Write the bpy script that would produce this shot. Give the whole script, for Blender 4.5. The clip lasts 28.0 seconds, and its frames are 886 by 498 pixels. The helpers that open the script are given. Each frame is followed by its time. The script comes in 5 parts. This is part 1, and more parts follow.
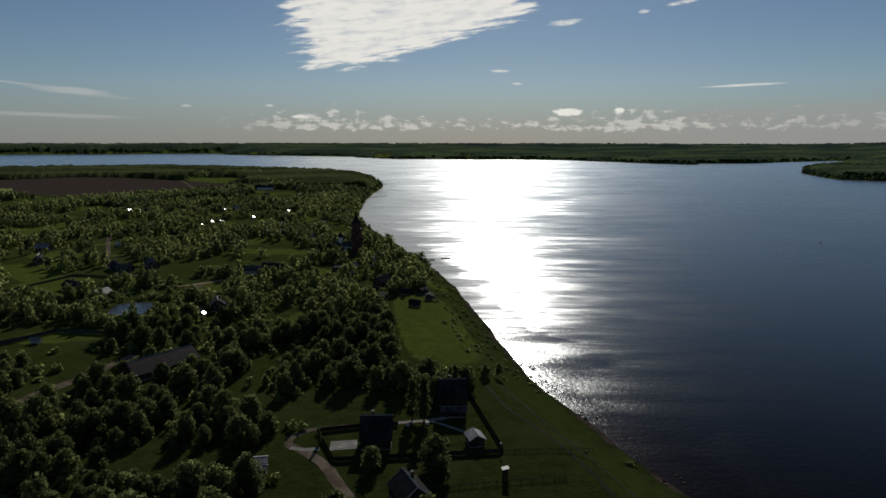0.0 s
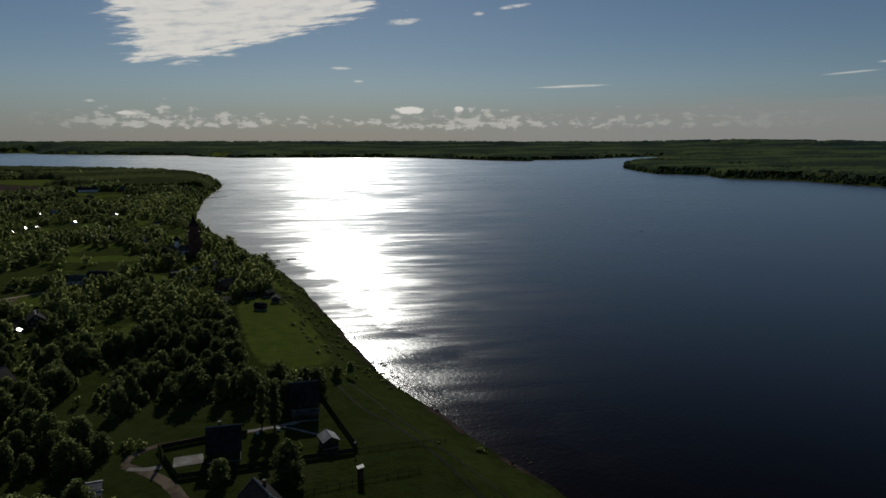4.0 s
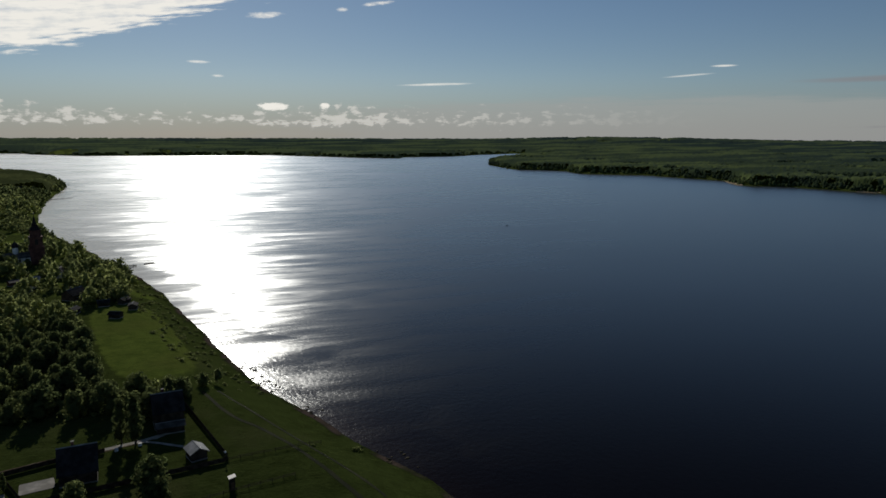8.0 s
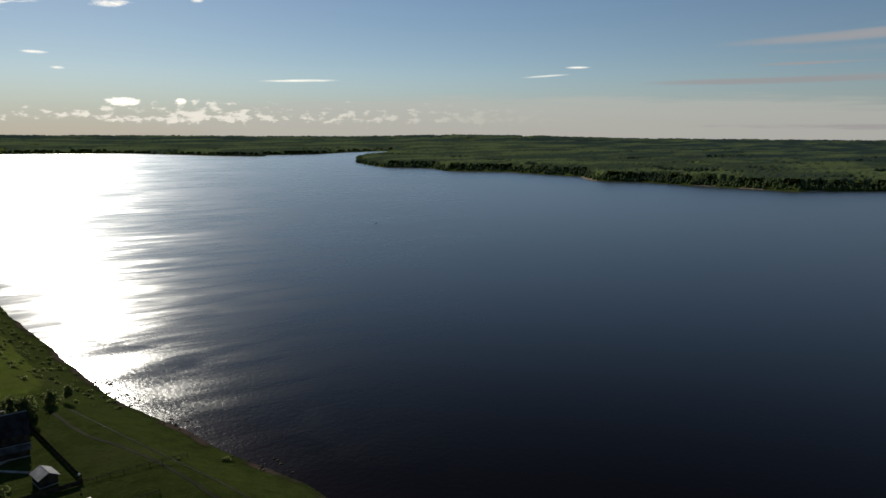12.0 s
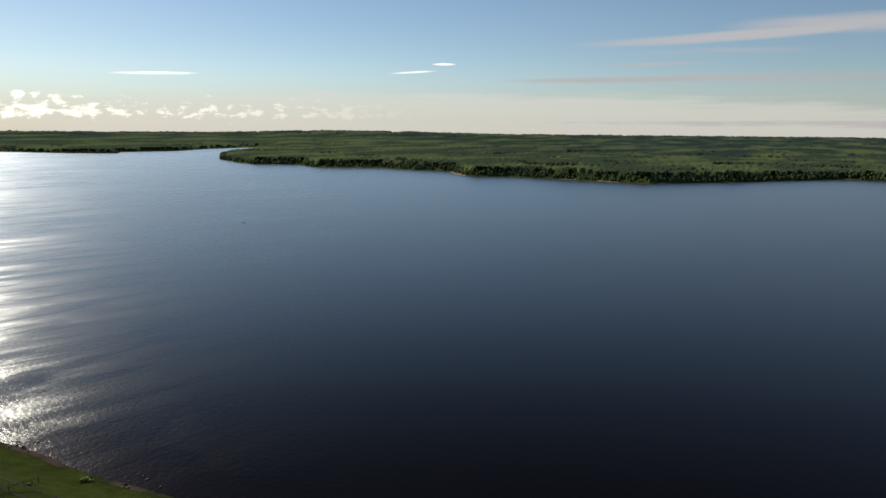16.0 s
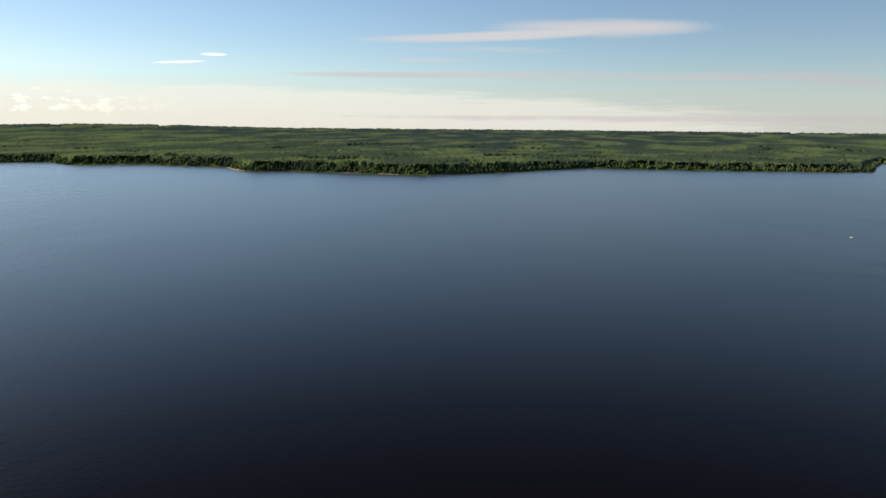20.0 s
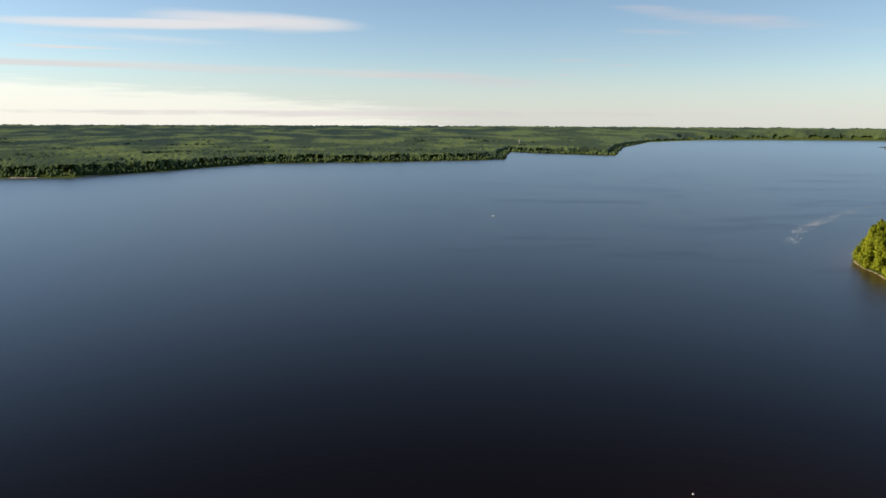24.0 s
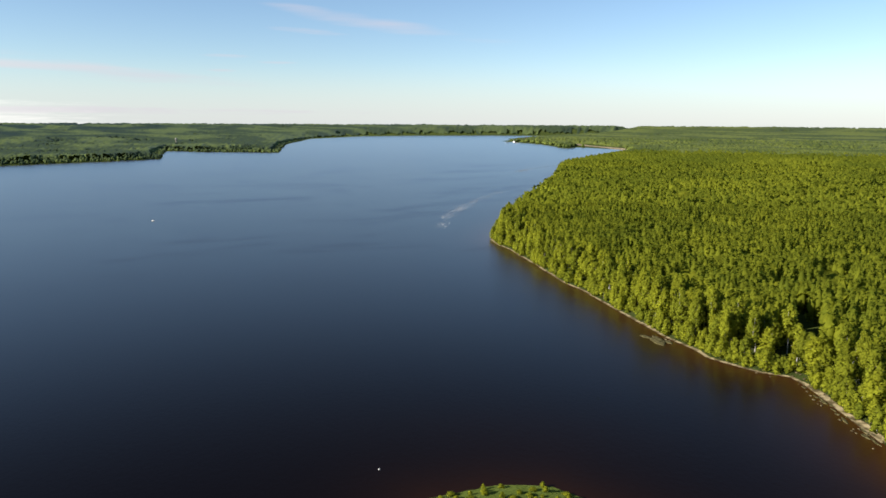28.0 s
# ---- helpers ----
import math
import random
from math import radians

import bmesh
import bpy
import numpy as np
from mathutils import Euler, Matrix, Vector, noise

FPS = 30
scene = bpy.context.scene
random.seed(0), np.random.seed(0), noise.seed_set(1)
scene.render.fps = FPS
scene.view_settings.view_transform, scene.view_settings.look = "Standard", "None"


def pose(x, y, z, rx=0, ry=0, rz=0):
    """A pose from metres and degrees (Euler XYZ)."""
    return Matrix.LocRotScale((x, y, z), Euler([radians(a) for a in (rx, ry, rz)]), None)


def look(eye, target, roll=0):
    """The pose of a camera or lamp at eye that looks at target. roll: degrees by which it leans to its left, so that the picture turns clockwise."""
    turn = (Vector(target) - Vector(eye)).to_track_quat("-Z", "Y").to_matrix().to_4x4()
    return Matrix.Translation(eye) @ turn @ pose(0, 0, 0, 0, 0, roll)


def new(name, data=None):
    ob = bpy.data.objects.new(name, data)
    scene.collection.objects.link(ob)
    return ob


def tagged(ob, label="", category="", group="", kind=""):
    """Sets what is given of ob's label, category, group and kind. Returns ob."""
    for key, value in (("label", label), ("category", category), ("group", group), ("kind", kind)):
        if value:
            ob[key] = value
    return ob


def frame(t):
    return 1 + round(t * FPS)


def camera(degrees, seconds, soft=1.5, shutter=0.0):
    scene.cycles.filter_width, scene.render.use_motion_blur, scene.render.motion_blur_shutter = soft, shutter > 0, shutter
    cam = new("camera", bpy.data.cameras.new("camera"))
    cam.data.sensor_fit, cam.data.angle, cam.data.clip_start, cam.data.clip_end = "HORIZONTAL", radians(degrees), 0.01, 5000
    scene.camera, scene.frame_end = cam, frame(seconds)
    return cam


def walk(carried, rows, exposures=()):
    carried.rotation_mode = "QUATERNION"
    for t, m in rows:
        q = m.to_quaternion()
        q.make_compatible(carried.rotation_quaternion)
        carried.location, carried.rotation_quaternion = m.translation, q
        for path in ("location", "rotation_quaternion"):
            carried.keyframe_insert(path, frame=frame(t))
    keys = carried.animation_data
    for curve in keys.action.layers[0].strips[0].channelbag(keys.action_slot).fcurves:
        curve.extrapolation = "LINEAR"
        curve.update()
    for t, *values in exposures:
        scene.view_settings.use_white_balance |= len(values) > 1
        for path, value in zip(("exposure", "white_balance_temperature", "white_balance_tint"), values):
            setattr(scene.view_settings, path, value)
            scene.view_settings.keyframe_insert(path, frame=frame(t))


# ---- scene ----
# Aerial view over a wide reservoir: a village on a high bank, an opposite wooded shore, a birch wood. Water level is z = 0.
EYE = 90.0
cam = camera(65.3, 28.0, soft=1.6)
# seconds, heading clockwise from +y, tilt below level, lean (degrees)
TURN = [
    (0, 0.00, 9.03, -0.08),
    (0.5, 1.80, 9.05, -0.05),
    (1, 3.52, 9.06, -0.03),
    (1.5, 5.14, 9.08, -0.03),
    (2, 6.69, 9.11, -0.03),
    (2.5, 8.23, 9.14, -0.03),
    (3, 9.74, 9.17, -0.04),
    (3.5, 11.27, 9.18, -0.05),
    (5.5, 17.00, 9.26, -0.14),
    (6, 18.34, 9.30, -0.16),
    (6.5, 19.66, 9.33, -0.17),
    (7, 20.97, 9.36, -0.18),
    (7.5, 22.29, 9.38, -0.19),
    (8, 23.59, 9.39, -0.20),
    (8.5, 24.84, 9.40, -0.21),
    (9, 26.23, 9.40, -0.21),
    (9.5, 27.64, 9.41, -0.23),
    (10, 29.02, 9.44, -0.26),
    (10.5, 30.38, 9.46, -0.29),
    (11, 31.71, 9.48, -0.31),
    (11.5, 33.01, 9.51, -0.34),
    (12, 34.47, 9.53, -0.36),
    (12.5, 35.95, 9.56, -0.38),
    (14.5, 41.20, 9.68, -0.44),
    (15, 42.56, 9.71, -0.45),
    (15.5, 43.84, 9.76, -0.46),
    (16, 45.13, 9.80, -0.46),
    (16.5, 46.39, 9.84, -0.47),
    (17, 47.87, 9.88, -0.49),
    (17.5, 49.68, 9.93, -0.52),
    (18, 52.06, 9.98, -0.54),
    (18.5, 54.32, 10.03, -0.55),
    (19, 57.04, 10.07, -0.55),
    (19.5, 59.84, 10.11, -0.54),
    (20, 62.99, 10.16, -0.51),
    (20.5, 66.17, 10.22, -0.48),
    (21, 69.51, 10.27, -0.44),
    (21.5, 73.01, 10.31, -0.41),
    (23.5, 86.59, 10.40, -0.28),
    (24, 89.67, 10.42, -0.25),
    (24.5, 92.59, 10.42, -0.24),
    (25, 95.76, 10.43, -0.24),
    (25.5, 99.14, 10.44, -0.24),
    (26, 102.74, 10.46, -0.25),
    (26.5, 106.37, 10.47, -0.26),
    (27, 109.93, 10.48, -0.29),
    (27.5, 113.41, 10.50, -0.31),
    (28, 116.83, 10.52, -0.32),
]
walk(cam, [(t, pose(0, 0, EYE, 90 - tilt, 0, -head) @ pose(0, 0, 0, 0, 0, -lean)) for t, head, tilt, lean in TURN],
     exposures=[(0, -1.12, 5900, 10), (3, -1.44, 5950, 10), (6, -1.3, 5880, 10), (8, -1.0, 5950, 10), (10, -0.72, 6120, 10), (13, -0.38, 6300, 10), (15, -0.12, 6300, 10), (17, 0.24, 6500, 10), (21, 0.52, 6450, 10), (24, 0.72, 6480, 10), (28, 0.9, 6100, 10)])

SUN_AZ, SUN_EL = 4.5, 25.0
FAR = 4975.0
PLATEAU = 8.0


# ---- sky ----
def node(tree, kind, **values):
    n = tree.nodes.new(kind)
    for key, value in values.items():
        n.inputs[key].default_value = value
    return n


def op(tree, operation, a, b=None, c=None, clamp=False):
    n = tree.nodes.new("ShaderNodeMath")
    n.operation, n.use_clamp = operation, clamp
    for i, v in enumerate((a, b, c)):
        if v is None:
            continue
        if isinstance(v, (int, float)):
            n.inputs[i].default_value = v
        else:
            tree.links.new(v, n.inputs[i])
    return n.outputs[0]


def blend(tree, fac, a, b):
    """Colour mix; a and b are sockets or rgb tuples."""
    n = tree.nodes.new("ShaderNodeMix")
    n.data_type = "RGBA"
    for i, v in ((0, fac), (6, a), (7, b)):
        if isinstance(v, (int, float)):
            n.inputs[i].default_value = v
        elif isinstance(v, tuple):
            n.inputs[i].default_value = (*v, 1)
        else:
            tree.links.new(v, n.inputs[i])
    return n.outputs[2]


def ramp01(tree, value, lo, hi):
    n = tree.nodes.new("ShaderNodeMapRange")
    n.interpolation_type = "SMOOTHSTEP"
    n.inputs[1].default_value, n.inputs[2].default_value = lo, hi
    tree.links.new(value, n.inputs[0])
    return n.outputs[0]


def noise_tex(tree, vector, scale, detail=4.0, rough=0.55, distort=0.0):
    n = tree.nodes.new("ShaderNodeTexNoise")
    n.inputs["Scale"].default_value, n.inputs["Detail"].default_value = scale, detail
    n.inputs["Roughness"].default_value, n.inputs["Distortion"].default_value = rough, distort
    if vector is not None:
        tree.links.new(vector, n.inputs["Vector"])
    return n.outputs["Fac"]


def build_sky():
    world = bpy.data.worlds.new("sky")
    scene.world = world
    world.use_nodes = True
    tree = world.node_tree
    bg = tree.nodes["Background"]
    sky = tree.nodes.new("ShaderNodeTexSky")
    sky.sky_type, sky.sun_disc = "NISHITA", False
    sky.sun_elevation, sky.sun_rotation = radians(SUN_EL), radians(SUN_AZ)
    sky.air_density, sky.dust_density, sky.ozone_density, sky.altitude = 0.9, 0.1, 2.0, 100
    coord = tree.nodes.new("ShaderNodeTexCoord")
    split = tree.nodes.new("ShaderNodeSeparateXYZ")
    tree.links.new(coord.outputs["Generated"], split.inputs[0])
    az = op(tree, "MULTIPLY", op(tree, "ARCTAN2", split.outputs[0], split.outputs[1]), 57.2958)
    el = op(tree, "MULTIPLY", op(tree, "ARCSINE", split.outputs[2]), 57.2958)

    def grain(su, sv, detail=6.0, rough=0.6, lean=0.0):
        at = tree.nodes.new("ShaderNodeCombineXYZ")
        tree.links.new(op(tree, "MULTIPLY", az, su), at.inputs[0])
        tree.links.new(op(tree, "MULTIPLY", op(tree, "ADD", el, op(tree, "MULTIPLY", az, lean)), sv), at.inputs[1])
        return noise_tex(tree, at.outputs[0], 1.0, detail, rough)

    fine, puff, streak = grain(0.75, 2.0, 9, 0.7), grain(0.6, 1.3, 9, 0.6), grain(0.16, 2.4, 8, 0.68)
    ripple = grain(0.34, 2.8, 9, 0.64, -0.12)

    def cloud(az0, el0, w, h, tilt, tex, rag, soft):
        """An oval of cloud, its edge broken by tex."""
        u = op(tree, "MULTIPLY", op(tree, "SUBTRACT", az, az0), 1 / w)
        v = op(tree, "SUBTRACT", op(tree, "SUBTRACT", el, el0), op(tree, "MULTIPLY", op(tree, "SUBTRACT", az, az0), tilt))
        v = op(tree, "MULTIPLY", v, 1 / h)
        r2 = op(tree, "ADD", op(tree, "MULTIPLY", u, u), op(tree, "MULTIPLY", v, v))
        m = op(tree, "ADD", op(tree, "SUBTRACT", 1.0, r2), op(tree, "MULTIPLY", op(tree, "SUBTRACT", tex, 0.5), rag))
        return ramp01(tree, m, 0.0, soft)

    def most(masks):
        out = masks[0]
        for m in masks[1:]:
            out = op(tree, "MAXIMUM", out, m)
        return out

    colour = sky.outputs[0]
    # haze along the whole horizon
    low = op(tree, "MULTIPLY", ramp01(tree, op(tree, "MULTIPLY", el, -1.0), -5.0, 0.3), 0.68)
    colour = blend(tree, low, colour, (4.9, 5.15, 5.35))
    # pale veil low over the far shore
    veil = op(tree, "MULTIPLY", cloud(50, 0.2, 44, 3.0, -0.012, streak, 1.3, 0.55), 0.48)
    colour = blend(tree, veil, colour, (9.3, 8.8, 7.8))
    # grey-pink lens clouds away from the sun
    smoothed = grain(0.07, 0.9, 4, 0.5)
    soft_clouds = most([
        cloud(68.5, 7.05, 14.5, 0.48, 0.035, smoothed, 0.9, 0.9), cloud(74.5, 7.5, 10, 0.85, -0.02, smoothed, 1.2, 1.2),
        cloud(60, 3.95, 11, 0.3, 0.005, smoothed, 0.9, 0.9), cloud(77, 3.85, 20, 0.5, -0.014, smoothed, 1.6, 1.4),
        cloud(62, 5.1, 5.0, 0.13, 0.005, streak, 2, 1.2), cloud(66, 5.8, 7, 0.4, 0.0, smoothed, 4, 3.0)])
    lit = ramp01(tree, op(tree, "ADD", op(tree, "SUBTRACT", el, op(tree, "MULTIPLY", az, -0.012)), op(tree, "MULTIPLY", smoothed, 2.0)), 4.4, 9.2)
    lens_colour = blend(tree, lit, (5.7, 5.1, 4.9), (7.5, 6.7, 6.2))
    colour = blend(tree, op(tree, "MULTIPLY", soft_clouds, 0.66), colour, lens_colour)
    faint = most([cloud(113, 7.3, 10, 0.62, -0.13, smoothed, 4.0, 1.9), cloud(106, 8.3, 3.5, 0.5, -0.1, smoothed, 3, 1.8), cloud(106, 6.8, 3.4, 0.25, -0.05, streak, 3, 2.0),
                  cloud(89, 3.7, 11, 0.7, -0.07, smoothed, 4.5, 1.8),
                  cloud(100, 4.8, 2.4, 0.17, 0.0, streak, 3, 1.6), cloud(103.7, 4.4, 2.0, 0.14, 0.0, streak, 3, 1.6), cloud(99.5, 3.7, 1.4, 0.14, 0.0, streak, 3, 1.6),
                  cloud(84, 0.62, 28, 0.34, 0.0, streak, 4, 1.2)])
    colour = blend(tree, op(tree, "MULTIPLY", faint, 0.55), colour, (5.3, 4.75, 4.9))
    # large fan of rippled cloud under the sun: two sloping edges, a short foot and a ragged rim
    west = op(tree, "SUBTRACT", op(tree, "MULTIPLY_ADD", el, 0.40, op(tree, "MULTIPLY_ADD", az, 0.83, 6.75)), 0.0)
    foot = op(tree, "SUBTRACT", el, 5.5)
    east = op(tree, "SUBTRACT", el, op(tree, "MULTIPLY_ADD", az, 0.29, 7.52))
    crown = op(tree, "SUBTRACT", 13.5, op(tree, "MULTIPLY_ADD", az, 0.42, el))
    inner = op(tree, "MINIMUM", op(tree, "MINIMUM", op(tree, "MULTIPLY", west, 0.6), op(tree, "MULTIPLY", foot, 1.3)), op(tree, "MINIMUM", op(tree, "MULTIPLY", east, 1.2), crown))
    wedge = ramp01(tree, op(tree, "ADD", inner, op(tree, "MULTIPLY", op(tree, "SUBTRACT", ripple, 0.5), 4.2)), -0.1, 0.8)
    # pale wisps to the west
    wisps = most([cloud(-27.5, 3.35, 4.2, 0.32, -0.1, streak, 3, 1.2), cloud(-30, 1.7, 8, 0.2, -0.02, streak, 3, 1.6), cloud(-31, 3.8, 3, 0.12, -0.1, streak, 2, 1.4)])
    colour = blend(tree, op(tree, "MULTIPLY", wisps, 0.5), colour, (15, 14, 12.3))
    # bright clouds near the sun
    bright = most([
        op(tree, "MULTIPLY", wedge, op(tree, "MULTIPLY_ADD", op(tree, "ADD", op(tree, "MULTIPLY", ripple, 0.6), op(tree, "MULTIPLY", puff, 0.4)), 2.4, -0.26, clamp=True)),
        cloud(9.6, 9.0, 1.5, 0.3, 0.1, fine, 3.5, 1.5), cloud(23, 4.0, 3.2, 0.13, 0.03, streak, 3, 1.4),
        cloud(42.5, 4.5, 2.2, 0.1, 0.06, streak, 2, 1.6), cloud(4.5, 5.4, 1.0, 0.13, 0.0, fine, 3, 1.8),
        cloud(5.9, 4.4, 0.6, 0.13, 0.0, fine, 3, 1.8), cloud(10.0, 2.15, 1.3, 0.36, 0, fine, 3.5, 0.6),
        cloud(14, 2.2, 0.5, 0.3, 0, fine, 3.5, 0.6), cloud(-11.5, 1.75, 0.9, 0.16, 0, fine, 3, 0.8), cloud(18.3, 10.1, 1.5, 0.18, 0.12, fine, 3.5, 1.6), cloud(15.6, 9.6, 0.5, 0.18, 0, fine, 3, 1.8),
        cloud(-13.8, 2.6, 0.5, 0.14, 0, fine, 3, 2.2), cloud(-20, 2.5, 0.5, 0.14, 0, fine, 3, 2.4), cloud(45.1, 5.15, 1.1, 0.1, 0, streak, 1.5, 1.4)])
    colour = blend(tree, op(tree, "MULTIPLY", bright, 0.95, clamp=True), colour, (24, 22, 18.5))
    # bank of small cumulus along the horizon: flat ragged foot, heaped tops, thinning away from the sun
    heaps, gaps = grain(0.95, 2.0, 7, 0.58), grain(0.1, 0.12, 2, 0.5)
    over_foot = op(tree, "MAXIMUM", op(tree, "SUBTRACT", el, 1.05), 0.0)
    under_foot = op(tree, "MAXIMUM", op(tree, "SUBTRACT", 1.05, el), 0.0)
    level = op(tree, "MULTIPLY_ADD", over_foot, 0.15, op(tree, "MULTIPLY_ADD", under_foot, 0.34, 0.40))
    level = op(tree, "ADD", level, op(tree, "MULTIPLY_ADD", gaps, -0.42, 0.21))
    heap = ramp01(tree, op(tree, "SUBTRACT", heaps, level), 0.0, 0.15)
    reach = op(tree, "MULTIPLY", ramp01(tree, az, -19.0, -10.0), op(tree, "SUBTRACT", 1.0, ramp01(tree, az, 12.0, 46.0)))
    heap = op(tree, "MULTIPLY", heap, op(tree, "MULTIPLY", reach, 0.7))
    heap_colour = blend(tree, ramp01(tree, op(tree, "SUBTRACT", heaps, level), 0.0, 0.13), (11.5, 10.8, 9.4), (18.5, 17, 14.4))
    colour = blend(tree, heap, colour, heap_colour)
    tree.links.new(colour, bg.inputs[0])
    bg.inputs[1].default_value = 0.077


build_sky()
sun = new("sun", bpy.data.lights.new("sun", "SUN"))
sun.data.energy, sun.data.angle, sun.data.color = 5.0, radians(0.6), (1.0, 0.91, 0.76)
SUN_DIR = Vector((math.sin(radians(SUN_AZ)) * math.cos(radians(SUN_EL)), math.cos(radians(SUN_AZ)) * math.cos(radians(SUN_EL)), math.sin(radians(SUN_EL))))
sun.matrix_world = look(SUN_DIR * 500, (0, 0, 0))


# ---- materials ----
def material(name, rough=0.8, spec=0.3):
    m = bpy.data.materials.new(name)
    m.use_nodes = True
    b = m.node_tree.nodes["Principled BSDF"]
    b.inputs["Roughness"].default_value, b.inputs["Specular IOR Level"].default_value = rough, spec
    return m, m.node_tree, b


def mottled(name, dark, light, scale, fine_scale, rough=0.85, spec=0.25, bump=0.0, metal=0.0, third=None):
    """Two-scale mottled surface; scales are per metre."""
    m, tree, b = material(name, rough, spec)
    coord = tree.nodes.new("ShaderNodeTexCoord").outputs["Object"]
    big, small = noise_tex(tree, coord, scale, 3), noise_tex(tree, coord, fine_scale, 5, 0.65)
    mix = op(tree, "ADD", op(tree, "MULTIPLY", ramp01(tree, big, 0.35, 0.65), 0.6), op(tree, "MULTIPLY", small, 0.4))
    col = blend(tree, ramp01(tree, mix, 0.15, 0.85), dark, light)
    if third:
        col = blend(tree, ramp01(tree, noise_tex(tree, coord, scale * 0.37, 4), 0.56, 0.7), col, third)
    tree.links.new(col, b.inputs["Base Color"])
    b.inputs["Metallic"].default_value = metal
    if bump:
        bn = node(tree, "ShaderNodeBump", Strength=0.8, Distance=bump)
        tree.links.new(small, bn.inputs["Height"])
        tree.links.new(bn.outputs[0], b.inputs["Normal"])
    return m


def foliage(name, dark, light, see_through=0.35, fuzz=0.0, fuzz_tint=(0.75, 0.8, 0.35), haze_tint=None):
    """Leaves: tint from the tree's own random value, the leaf cluster and a stored tint."""
    m, tree, b = material(name, 1.0, 0.0)
    info = tree.nodes.new("ShaderNodeObjectInfo").outputs["Random"]
    isle = tree.nodes.new("ShaderNodeNewGeometry").outputs["Random Per Island"]
    tint = tree.nodes.new("ShaderNodeAttribute")
    tint.attribute_name = "tint"
    f = op(tree, "ADD", op(tree, "MULTIPLY", isle, 0.15), op(tree, "MULTIPLY", info, 0.3))
    f = op(tree, "ADD", f, op(tree, "MULTIPLY", tint.outputs["Fac"], 0.55), clamp=True)
    col = blend(tree, f, dark, light)
    # second colour pair: greyer, cooler leaves standing in for distance haze
    if haze_tint:
        share = tree.nodes.new("ShaderNodeAttribute")
        share.attribute_name = "haze_tint"
        col = blend(tree, share.outputs["Fac"], col, blend(tree, f, *haze_tint))
    b.inputs["Sheen Weight"].default_value, b.inputs["Sheen Roughness"].default_value = fuzz, 0.45
    b.inputs["Sheen Tint"].default_value = (*fuzz_tint, 1)
    tree.links.new(col, b.inputs["Base Color"])
    thin = tree.nodes.new("ShaderNodeBsdfTranslucent")
    tree.links.new(col, thin.inputs[0])
    mix = node(tree, "ShaderNodeMixShader", Fac=see_through)
    tree.links.new(b.outputs[0], mix.inputs[1])
    tree.links.new(thin.outputs[0], mix.inputs[2])
    tree.links.new(mix.outputs[0], tree.nodes["Material Output"].inputs[0])
    return m


